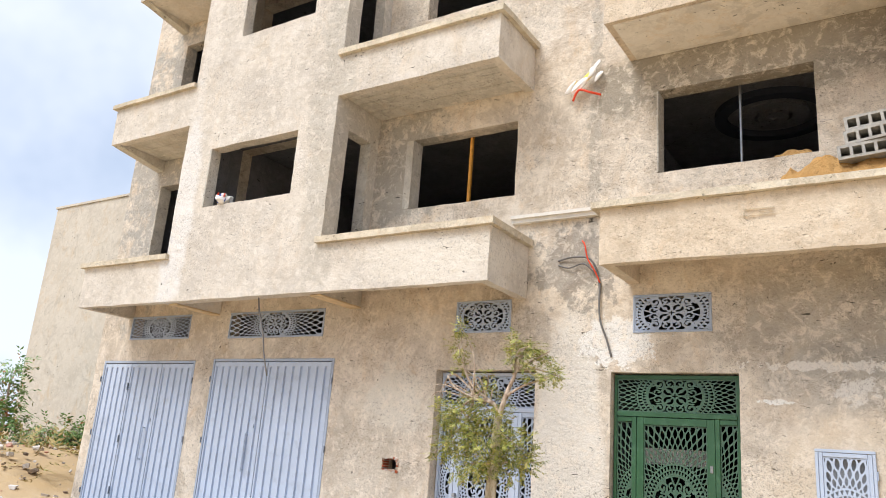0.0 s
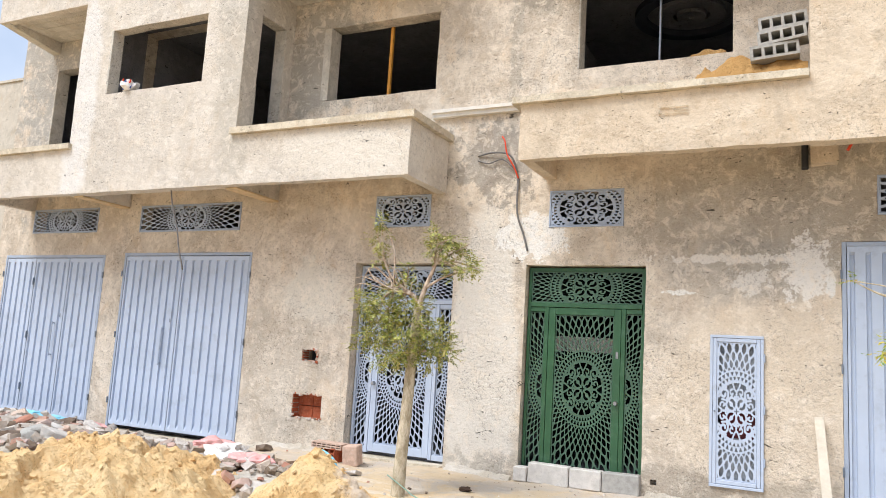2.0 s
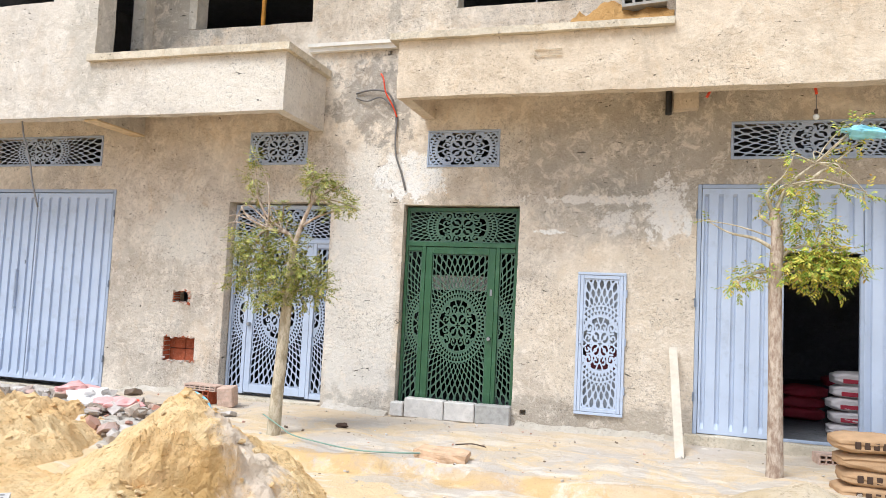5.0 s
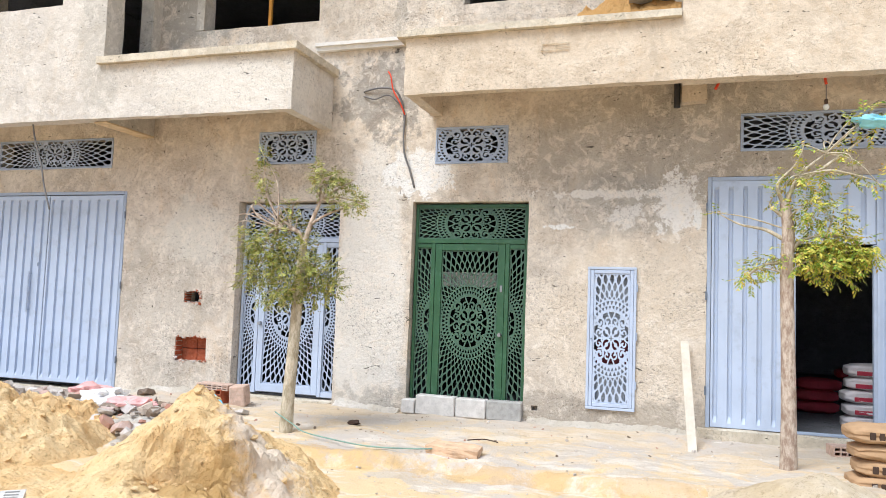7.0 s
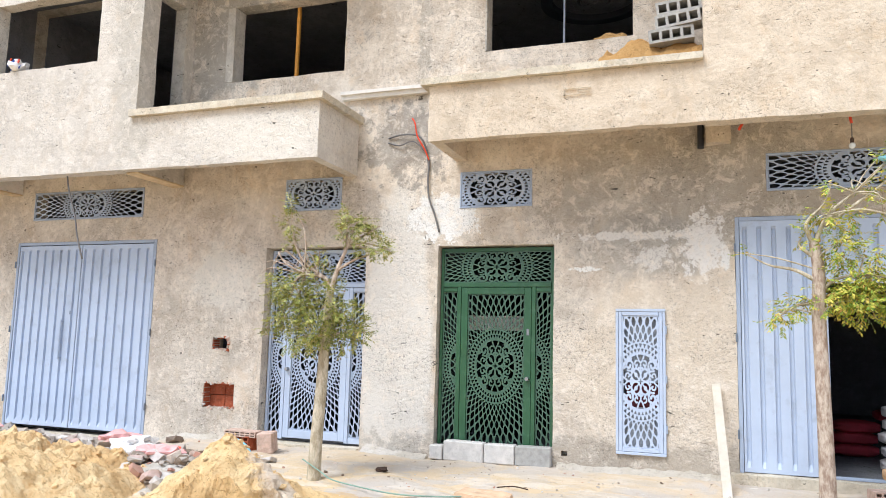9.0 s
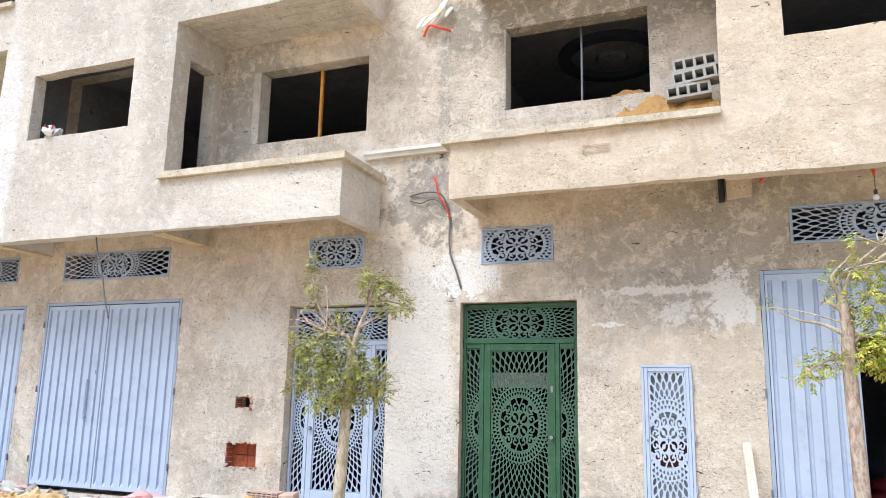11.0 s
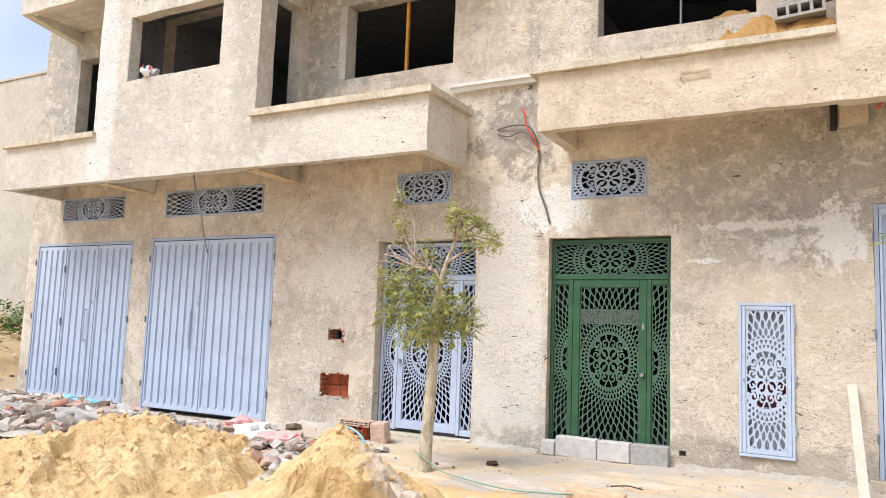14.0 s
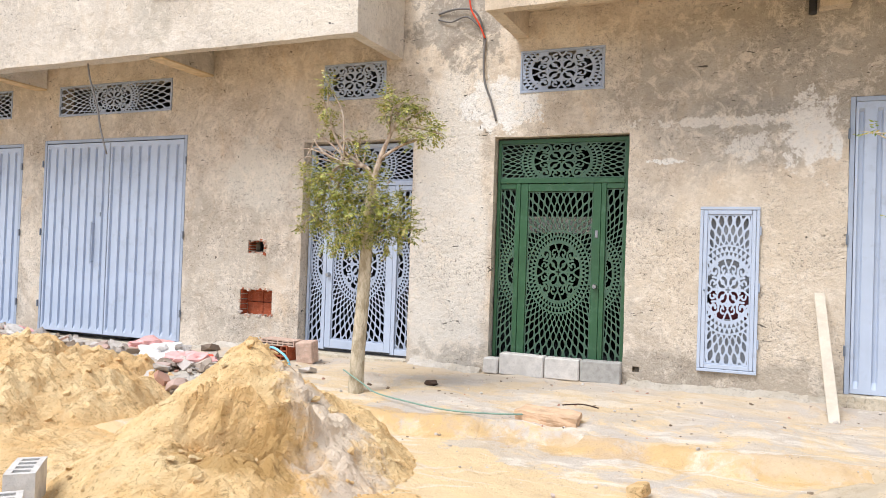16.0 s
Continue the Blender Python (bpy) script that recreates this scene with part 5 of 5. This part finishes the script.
allv, allf = [], []
for _ in range(1500):
    x, y = rnd.uniform(-7.6, -2.0), rnd.uniform(3.3, 6.6)
    top = max(heap_front(x, y) if -5.2 < x < -1.7 and 3.2 < y < 6.5 else -1, heap_left(x, y) if x < -3.9 else -1)
    if top < -0.03:
        continue
    s = 0.012 + 0.06 * rnd.random() ** 4
    bm = bmesh.new()
    chunk(bm, (x, y, ground_height(x, y) + top + s * 0.1), s, rnd, 0.8)
    bm.verts.index_update()
    n = len(allv)
    allv += [v.co.copy() for v in bm.verts]
    allf += [tuple(n + v.index for v in f.verts) for f in bm.faces]
    bm.free()
tagged(link_mesh("sand_clods", allv, allf, M_SAND), "crumbled clods of damp sand on the heaps", "sand", "", "stuff")


allv, allf = [], []
for _ in range(700):
    x, y = rnd.uniform(-26, -13.9), rnd.uniform(7.0, 13.5)
    s = 0.03 + 0.22 * rnd.random() ** 4
    bm = bmesh.new()
    chunk(bm, (x, y, ground_height(x, y) + s * 0.15), s, rnd, 0.7)
    bm.verts.index_update()
    n = len(allv)
    allv += [v.co.copy() for v in bm.verts]
    allf += [tuple(n + v.index for v in f.verts) for f in bm.faces]
    bm.free()
tagged(link_mesh("mound_rubble", allv, allf, M_RUBBLE), "scattered pale rubble on the dirt mound", "rubble", "", "stuff")
leaves_stuff = leaves("dry_grass", [(rnd.uniform(-24, -14.2), rnd.uniform(8.5, 13), 0.95, 0.35, 30) for _ in range(60)], M_DRY, None, 0.16, 77, -0.4)
tagged(leaves_stuff, "dry straw-coloured weeds on the dirt mound", "grass", "", "stuff")


def one_chunk(name, x, y, z, s, seed, mat, label, cat, group="", flat=0.6):
    r = random.Random(seed)
    bm = bmesh.new()
    chunk(bm, (0, 0, 0), s, r, flat)
    bmesh.ops.bevel(bm, geom=bm.edges[:], offset=s * 0.04, segments=1, affect="EDGES")
    ob = part(name, bm, mat)
    ob.location = (x, y, z)
    return tagged(ob, label, cat, group)


for k in range(26):
    r = random.Random(100 + k)
    x = r.choice((r.uniform(-10.8, -8.0), r.uniform(-10.8, -8.0), r.uniform(-6.2, -4.9)))
    y = (5.9 if x < -7 else 6.8) + r.uniform(0, 1.2) * (1 if x < -7 else 0.4)
    one_chunk("rubble_block", x, y, ground_height(x, y) + rubble_heap(x, y) + 0.04, r.uniform(0.2, 0.36) if x < -7 else r.uniform(0.12, 0.24), k, r.choice((M_WHITEBLOCK, M_PALEBRICK, M_BLOCK, M_RUBBLE) if x < -7 else (M_PALEBRICK, M_RUBBLE, M_BRICK, M_CLOD)), "broken lump of plaster or brick on the rubble", "rubble block", "rubble blocks")

bm = bmesh.new()
bmesh.ops.create_cube(bm, size=1)
bmesh.ops.subdivide_edges(bm, edges=bm.edges[:], cuts=9, use_grid_fill=True)
for v in bm.verts:
    q = v.co.copy()
    n = noise.noise(q * 2.1 + Vector((3, 1, 0))) + 0.5 * noise.noise(q * 5.3)
    v.co = Vector((q.x * 0.47 * (1 - 0.18 * q.y) * (1 + 0.10 * n), q.y * 0.24 * (1 + 0.16 * n), q.z * 0.10 * (1 + 0.25 * n * (q.z > 0)) + 0.008 * n))
ob = part("stone", bm, M_STONE)
ob.matrix_world = pose(-1.93, 6.90, ground_height(-1.93, 6.84) + 0.05, 3, 2, -5)
tagged(ob, "flat orange-brown broken stone slab on the dusty ground", "stone")
one_chunk("stone", -1.05, 5.66, ground_height(-1.05, 5.66) + 0.045, 0.15, 9, M_SAND, "small yellow lump of hardened sand", "stone", "", 0.9)


# broken mortar along the foot of the wall
heap("mortar_fillet", -7.6, 3.2, 8.62, 9.02, lambda x, y: 0.075 * max(0.0, 1 - (9.0 - y) / (0.16 + 0.10 * noise.noise(Vector((x * 1.7, 4, 4))))) + 0.03 * crag(x, y, 7, 3) - 0.02 if not (-5.8 < x < -4.2 or -3.3 < x < -1.7) else -0.05, M_DUST, "broken mortar fillet along the foot of the wall", "mortar", 0.03)["kind"] = "structure"


def crumple(name, x, y, z, s, seed, mat, label, cat, flat=0.35):
    bm = bmesh.new()
    bmesh.ops.create_icosphere(bm, subdivisions=3, radius=1)
    for v in bm.verts:
        n = noise.noise(v.co * 1.6 + Vector((seed, 0, 0))) + 0.6 * abs(noise.noise(v.co * 4 + Vector((0, seed, 0))))
        v.co = Vector((v.co.x, v.co.y * 0.7, v.co.z * flat)) * s * (0.8 + 0.55 * n)
    ob = part(name, bm, mat)
    ob.location = (x, y, z)
    ob.rotation_euler.z = seed
    return tagged(ob, label, cat)


for k, (x, y, s, m, c) in enumerate(((-6.9, 7.75, 0.30, M_PINK, "pink"), (-6.5, 7.5, 0.34, M_BAGWHITE, "white"), (-5.85, 7.1, 0.28, M_PINK, "pink"), (-5.45, 6.85, 0.20, M_PINK, "pink"), (-6.15, 7.3, 0.24, M_BAGWHITE, "white"), (-5.75, 7.35, 0.14, M_RED, "red"), (-10.9, 8.0, 0.22, M_BAGBLUE, "blue"), (-9.9, 7.7, 0.2, M_BAGBLUE, "blue"), (-9.2, 7.8, 0.22, M_PINK, "pink"))):
    crumple("plastic_scrap", x, y, ground_height(x, y) + rubble_heap(x, y) + 0.04, s, k + 1, m, f"crumpled {c} plastic wrap on the rubble", "plastic scrap")


# ---- blocks and bricks ----
def holed_block(name, w, h, d, nx, nz, mat, parent=None, label="", wall=0.018):
    """A block w wide and h high whose holes run through its depth d (along y)."""
    xs = lines([0, w] + [wall + i * (w - wall) / nx + k for i in range(nx) for k in (0, (w - wall) / nx - wall)], 9)
    zs = lines([0, h] + [wall + i * (h - wall) / nz + k for i in range(nz) for k in (0, (h - wall) / nz - wall)], 9)
    holes = [(wall + i * (w - wall) / nx, wall + (i + 1) * (w - wall) / nx - wall, -1, d - 0.02, wall + j * (h - wall) / nz, wall + (j + 1) * (h - wall) / nz - wall) for i in range(nx) for j in range(nz)]
    return solid(name, [(0, w, 0, d, 0, h)], holes, mat, 9, 0.002, parent, label)


def holed(place, rot, w, h, d, nx, nz, mat, label, cat, group=""):
    block = mat in (M_BLOCK, M_WHITEBLOCK)
    ob = holed_block("hollow_block" if block else "hollow_brick", w, h, d, nx, nz, mat, wall=0.03 if block else 0.014)
    ob.matrix_world = pose(*place, *rot)
    return tagged(ob, label, cat, group)


# sill blocks in front of the green door
for x, w, h, m in ((-3.25, 0.17, 0.17, M_WHITEBLOCK), (-3.065, 0.50, 0.235, M_WHITEBLOCK), (-2.555, 0.375, 0.225, M_WHITEBLOCK), (-2.17, 0.42, 0.225, M_BLOCK)):
    bm = box_bm(0, w, 0, 0.16, 0, h, bevel=0.012)
    ob = part("concrete_block", bm, m)
    ob.location, ob.rotation_euler = (x, 8.90, 0.062), (0, radians(random.Random(int(w * 1000)).uniform(-0.6, 0.8)), radians(random.Random(int(w * 999)).uniform(-1.5, 1.5)))
    tagged(ob, "pale dusty solid block laid across the green door's foot", "block", "blocks at the green door")

# perforated grey blocks on the right house's balcony
for k, (dx, tilt, turn) in enumerate(((-0.57, -5, 3), (-0.50, -6, -3), (-0.49, -6, 2))):
    holed((dx, 8.36 + 0.02 * k, 4.80 + 0.165 * k), (0, tilt, turn), 0.48, 0.155, 0.24, 4, 1, M_BLOCK, "grey concrete block with four square holes, stacked on sand", "block", "balcony blocks")
tagged(solid("balcony_kerb", [(-2.9, -0.01, 8.72, 8.996, 4.2, 4.72)], [], M_BAY2, 0.12, 0.012), "rough step under the upper window", "kerb", "", "structure")
xs_, ys_ = np.arange(-1.7, -0.005, 0.04), np.arange(8.14, 8.98, 0.04)


def balcony_sand(x, y):
    rise = max(0.0, min(1.0, (x + 1.5) / 0.45))
    back = max(0.0, min(1.0, (y - 8.14) / 0.34))
    return 4.21 + 0.57 * rise * rise * (3 - 2 * rise) * back + 0.07 * crag(x, y, 5, 3) * back + 0.05 * abs(crag(x, y, 9, 5)) * back + 0.03 * clods(x, y, 7, 2) + 0.08 * back * math.exp(-((x + 0.75) ** 2 / 0.04 + (y - 8.55) ** 2 / 0.06))


link_mesh("balcony_sand", [(x, y, balcony_sand(x, y)) for y in ys_ for x in xs_],
          [(j * len(xs_) + i, j * len(xs_) + i + 1, (j + 1) * len(xs_) + i + 1, (j + 1) * len(xs_) + i) for j in range(len(ys_) - 1) for i in range(len(xs_) - 1)], M_DAMP)
tagged(bpy.data.objects["balcony_sand"], "spilled brownish sand on the balcony and sill", "sand")
heap("sill_sand", -1.3, -0.82, 8.97, 9.2, lambda x, y: 0.1, M_DAMP, "small sand pile on the window sill", "sand", 0.1)
ob = bpy.data.objects["sill_sand"]
bm = bmesh.new()
bmesh.ops.create_icosphere(bm, subdivisions=4, radius=1)
for v in bm.verts:
    v.co = Vector((v.co.x * 0.26, v.co.y * 0.10, max(-0.02, v.co.z) * 0.10)) * (1 + 0.35 * noise.noise(v.co * 2.3))
bm.to_mesh(ob.data)
bm.free()
ob.location = (-1.08, 9.12, 5.185)

# red bricks inside the two wall holes
def niche(x0, x1, z0, z1, n, m):
    t = thing("brick_niche", ((x0 + x1) / 2, 9.155, z0), "broken wall hole showing red hollow bricks", "wall hole", "brick niches")
    w, h = (x1 - x0 + 0.04) / max(1, n), (z1 - z0 + 0.02) / max(1, m)
    for i in range(n):
        for j in range(m):
            r = random.Random(i * 7 + j)
            part("brick", box_bm(-(x1 - x0) / 2 - 0.02 + i * w + 0.004, -(x1 - x0) / 2 - 0.02 + (i + 1) * w - 0.004, r.uniform(0, 0.012), 0.08, -0.01 + j * h + 0.004, -0.01 + (j + 1) * h - 0.004, bevel=0.006), M_BRICK, t)
    rr = random.Random(int(-x0 * 100))
    for k in range(34):
        e, u = rr.choice("lrtb"), rr.random()
        px = {"l": -(x1 - x0) / 2, "r": (x1 - x0) / 2}.get(e, (u - 0.5) * (x1 - x0))
        pz = {"t": z1 - z0, "b": 0.0}.get(e, u * (z1 - z0))
        bm = bmesh.new()
        chunk(bm, (px + rr.uniform(-.012, .012), -0.155 + rr.uniform(0, 0.02), pz + rr.uniform(-.012, .012)), rr.uniform(0.025, 0.06), rr, 0.8)
        part("fragment", bm, rr.choice((M_BRICK, M_PALEBRICK, M_RUBBLE, M_RUBBLE)), t)
    for j in range(5):
        z = -0.0 + j * (z1 - z0) / 5
        for x in (-(x1 - x0) / 2 - 0.002, (x1 - x0) / 2 + 0.002):
            part("brick", box_bm(x - 0.012, x + 0.012, -0.14, -0.003, z + 0.006, z + (z1 - z0) / 5 - 0.006, bevel=0.004), M_BRICK, t)


niche(-6.665, -6.165, 0.50, 0.83, 2, 2)
niche(-6.56, -6.30, 1.295, 1.46, 0, 0)

# hollow bricks stacked beside the pale door
holed((-5.78, 8.30, 0.24), (0, 2, 8), 0.42, 0.07, 0.22, 6, 2, M_PALEBRICK, "dusty hollow clay brick lying on a short stack", "brick", "bricks by the door")
holed((-5.70, 8.36, 0.05), (0, 0, -6), 0.26, 0.19, 0.2, 3, 3, M_BRICK, "red hollow clay brick under another brick", "brick", "bricks by the door")
ob = part("concrete_block", box_bm(0, 0.20, 0, 0.22, 0, 0.25, bevel=0.012), M_PALEBRICK)
ob.matrix_world = pose(-5.30, 8.32, 0.04, 3, -4, 14)
tagged(ob, "dusty pinkish block leaning by the door", "block")
holed((-3.59, 3.64, 0.17), (-90, 0, 132), 0.33, 0.14, 0.19, 4, 1, M_WHITEBLOCK, "pale perforated concrete block in the sand", "block", "blocks in the sand")
holed((-3.30, 3.34, 0.12), (-90, 0, 140), 0.33, 0.14, 0.19, 4, 1, M_WHITEBLOCK, "pale perforated concrete block in the sand", "block", "blocks in the sand")
holed((1.46, 8.45, 0.06), (0, 0, 10), 0.2, 0.10, 0.2, 3, 2, M_PALEBRICK, "dusty hollow clay brick by the gate sill", "brick")

M_BLACK = plain("black_pipe", srgb("2b2b2e"), 0.5)

# ---- loose timber, cables, bags ----
ob = part("timber_board", box_bm(-0.045, 0.045, -0.016, 0.016, 0, 1.36, bevel=0.004), M_WOOD)
for v in ob.data.vertices:
    v.co.x += 0.012 * math.sin(v.co.z * 5)
top, foot = Vector((0.05, 8.955, 1.10)), Vector((0.15, 8.10, 0.035))
ob.matrix_world = Matrix.Translation(foot) @ Matrix.Rotation(-math.atan2(top.x - foot.x, top.z - foot.z) * -1, 4, "Y") @ Matrix.Rotation(-math.atan2(top.y - foot.y, top.z - foot.z), 4, "X")
tagged(ob, "raw pale timber board leaning against the wall", "board")

tagged(tube("hose", [(-3.95, 7.10, 0.24), (-3.72, 7.06, 0.14), (-3.55, 6.98, 0.09), (-3.2, 6.8, 0.085), (-2.7, 6.62, 0.085), (-2.3, 6.7, 0.085), (-2.05, 6.85, 0.085)], 0.007, M_HOSE), "thin green hose trailing over the ground", "hose")
tagged(tube("hose", [(-5.72, 8.22, 0.16), (-5.5, 8.12, 0.24), (-5.30, 8.10, 0.16), (-5.24, 8.12, 0.04)], 0.014, M_BAGBLUE), "loop of blue hose round the bricks", "hose")
tagged(tube("wire_scrap", [(-0.42, 6.72, 0.03), (-0.3, 6.80, 0.05), (-0.14, 6.92, 0.04)], 0.006, M_INK), "short dark scrap of wire on the ground", "wire")
tagged(tube("wire_scrap", [(-1.95, 7.35, 0.09), (-1.8, 7.42, 0.10), (-1.65, 7.38, 0.09)], 0.006, M_INK), "short dark scrap of wire on the ground", "wire")
crumple("cloth_scrap", -3.35, 7.75, 0.09, 0.09, 3, M_INK, "dark scrap of cloth on the ground", "cloth scrap", 0.3)

w = 8.985
tagged(tube("cable", [(-3.38, w, 3.80), (-3.385, w - .02, 3.55), (-3.36, w - .03, 3.30), (-3.28, w - .02, 3.08), (-3.22, w, 2.86)], 0.013, M_CABLE), "thick grey cable hanging down the wall", "cable")
tagged(tube("cable", [(-3.97, w, 4.13), (-3.75, w - .03, 4.16), (-3.52, w - .04, 4.12), (-3.42, w - .02, 3.95), (-3.39, w, 3.72)], 0.012, M_CABLE), "thin grey cable looping out of the wall", "cable")
tagged(tube("cable", [(-3.97, w, 4.07), (-3.80, w - .02, 4.02), (-3.60, w - .03, 4.06), (-3.42, w - .02, 3.9)], 0.009, M_CABLE), "thin grey cable looping out of the wall", "cable")
tagged(tube("conduit", [(-3.64, w, 4.38), (-3.58, w - .05, 4.3), (-3.54, w - .05, 4.12), (-3.44, w - .05, 3.95), (-3.38, w - .02, 3.80)], 0.010, M_RED), "short red flexible conduit on the wall", "conduit")
tagged(tube("cable", [(-8.48, 8.06, 3.70), (-8.42, 8.06, 3.45), (-8.28, 8.06, 3.1), (-8.2, 8.06, 2.8), (-8.08, 8.06, 2.48)], 0.011, M_CABLE), "dark cable drooping from the overhang", "cable")
for x in (0.43, 1.32):
    tagged(tube("conduit", [(x, 8.35, 4.06), (x - 0.03, 8.35, 3.90), (x - 0.10, 8.33, 3.75)] if x < 1 else [(x, 8.35, 4.06), (x + 0.03, 8.35, 3.92), (x + 0.06, 8.35, 3.75)], 0.014, M_RED), "short red conduit stub under the overhang", "conduit", "conduit stubs")
lamp = thing("bulb", (1.38, 8.36, 3.52), "unlit bare bulb hanging on a flex", "bulb")
tube("flex", [(-0.02, 0, 0.54), (0.0, 0, 0.3), (0, 0, 0.06)], 0.005, M_CABLE, lamp)
bm = bmesh.new()
bmesh.ops.create_uvsphere(bm, u_segments=16, v_segments=10, radius=0.032)
part("globe", bm, M_BULB, lamp, "", True)
part("holder", box_bm(-0.016, 0.016, -0.016, 0.016, 0.03, 0.08, bevel=0.006), M_INK, lamp)
pipe = tagged(tube("drain_pipe", [(-0.06, 8.9, 4.05), (-0.06, 8.9, 3.9), (-0.06, 8.9, 3.72)], 0.035, M_BLACK), "short dark pipe stub under the overhang", "pipe")

# plastic wrap stuffed in a conduit hole high on the wall
wrap = thing("plastic_wrap", (-3.65, 8.96, 6.62), "clear and yellow plastic wrap tied round an orange conduit", "plastic wrap")
tube("conduit", [(0.22, 0.03, -0.18), (0.10, -0.06, -0.16), (-0.06, -0.07, -0.10), (-0.15, -0.05, -0.24)], 0.016, M_RED, wrap)
for k, (dx, dz, s, m) in enumerate(((-0.04, 0.0, 0.13, M_BAGWHITE), (0.13, 0.17, 0.12, M_BAGWHITE), (0.03, 0.06, 0.09, M_YELLOW), (-0.20, -0.04, 0.08, M_BAGWHITE), (-0.15, 0.02, 0.06, M_YELLOW), (0.20, 0.05, 0.07, M_BAGWHITE))):
    bm = bmesh.new()
    bmesh.ops.create_icosphere(bm, subdivisions=3, radius=s)
    for v in bm.verts:
        n = noise.noise(v.co * 9 + Vector((k, 0, 0)))
        v.co = Matrix.Rotation(radians(-50), 3, "Y") @ Vector((v.co.x * 1.2, v.co.y * 0.25, v.co.z * 0.42)) * (1 + 0.8 * n) + Vector((dx, -0.05, dz))
    part("film", bm, m, wrap)

tagged(tube("timber_prop", [(-5.62, 9.3, 3.91), (-5.62, 9.3, 5.4), (-5.62, 9.3, 6.85)], 0.03, M_PROP, None, "", 4, 1, False), "ochre timber prop standing behind a window hole", "prop")
tagged(tube("timber_prop", [(-5.3, 9.4, 7.03), (-5.3, 9.4, 9.0), (-5.3, 9.4, 10.59)], 0.035, M_PROP, None, "", 4, 1, False), "ochre timber prop standing behind a window hole", "prop")
tagged(tube("steel_prop", [(-1.73, 9.30, 3.91), (-1.71, 9.35, 5.4), (-1.71, 9.35, 6.85)], 0.018, M_STEEL), "thin steel prop behind the window hole", "prop")
bag = crumple("shopping_bag", -9.55, 8.03, 5.33, 0.21, 2, M_BAGWHITE, "crumpled white, red and blue plastic bag on the window sill", "bag", 0.6)
M_PRINT = plain("blue_print", srgb("2f4f9a"), 0.5)
for k, (dx, dz, m) in enumerate(((-0.10, 0.03, M_PRINT), (0.05, 0.0, M_PRINT), (0.10, 0.06, M_RED), (-0.03, -0.04, M_PRINT), (0.0, 0.07, M_PRINT), (-0.06, 0.09, M_RED), (0.12, -0.03, M_PRINT))):
    bm = bmesh.new()
    bmesh.ops.create_icosphere(bm, subdivisions=2, radius=0.034)
    for v in bm.verts:
        v.co = Vector((v.co.x, v.co.y * 0.5 - 0.11, v.co.z)) * (1 + 0.4 * noise.noise(v.co * 20)) + Vector((dx, 0, dz))
    ob = part("print", bm, m, bag)
    ob.rotation_euler.z = -2
crumple("bag_in_tree", 1.66, 7.58, 3.17, 0.20, 5, M_BAGBLUE, "pale blue plastic bag caught in the tree", "bag", 0.32).rotation_euler = (0, 0.1, 0.2)


# ---- sacks ----
def sack(name, w, d, h, mat, seed, label, group):
    bm = bmesh.new()
    bmesh.ops.create_cube(bm, size=1)
    bmesh.ops.subdivide_edges(bm, edges=bm.edges[:], cuts=7, use_grid_fill=True)
    for v in bm.verts:
        x, y, z = v.co * 2
        k = 1 - 0.55 * abs(x) ** 5
        f = (1 - 0.45 * abs(y) ** 4) * (1 - 0.5 * abs(x) ** 4)
        n = noise.noise(Vector((x * 1.7, y * 1.7, z * 1.7 + seed)))
        v.co = Vector((x * w / 2 * (1 - 0.08 * abs(y) ** 3), y * d / 2 * (1 - 0.12 * abs(x) ** 3), z * h / 2 * f)) + Vector((0.01, 0.012, 0.014)) * n
    ob = part(name, bm, mat, None, "", True)
    return tagged(ob, label, "sack", group)


for k, (x, y, z, a) in enumerate(((1.68, 7.40, 0.02, 4), (1.72, 7.42, 0.15, -3), (1.70, 7.42, 0.28, 3), (1.66, 7.40, 0.43, 6), (2.25, 7.55, 0.10, 3), (2.3, 7.55, 0.235, 2), (2.28, 7.5, 0.37, -4), (2.3, 7.5, 0.5, 8))):
    ob = sack("cement_sack", 0.58, 0.42, 0.155, M_SACK, k, "full brown paper cement sack with dark print, stacked", "stacked sacks")
    ob.matrix_world = pose(x, y, z + 0.03, 0, 0, a)
    for i in range(5):
        if k < 4 and k != 2:
            part("print", box_bm(-0.16 + i * 0.07, -0.16 + i * 0.07 + 0.045, -0.214, -0.200, -0.03, 0.03, bevel=0.004), M_INK, ob, "dark printed bar")
for k, (x, y, z) in enumerate(((2.1, 10.2, 0.13), (2.12, 10.2, 0.28), (2.1, 10.2, 0.43), (2.14, 10.2, 0.58), (2.14, 10.2, 0.73), (1.75, 11.6, 0.13), (1.75, 11.6, 0.28), (1.78, 11.6, 0.43), (2.3, 11.7, 0.58))):
    ob = sack("cement_sack", 0.56, 0.42, 0.165, M_SACKWHITE if k < 5 else M_SACKRED, k + 20, "white sack with red print stacked indoors" if k < 5 else "red sack stacked indoors", "indoor sacks")
    ob.matrix_world = pose(x, y, z + 0.08, 0, 0, (k * 37) % 11 - 5)
    if k < 5:
        part("print", box_bm(-0.18, 0.12, -0.212, -0.198, -0.05, 0.0, bevel=0.004), M_SACKRED, ob, "red printed bar")

# faint pale marks on the right house's parapet
mark = thing("chalk_mark", (-1.45, 7.985, 4.17), "faint pale chalk rectangle on the parapet", "chalk mark")
for a, b, c, d in ((0, 0.30, 0.07, 0.08), (0, 0.30, 0.0, 0.01), (0, 0.012, 0.0, 0.08), (0.15, 0.30, 0.036, 0.041)):
    part("bar", box_bm(a, b, 0, 0.01, c, c + (d - c) * 0.6), M_COPING, mark)
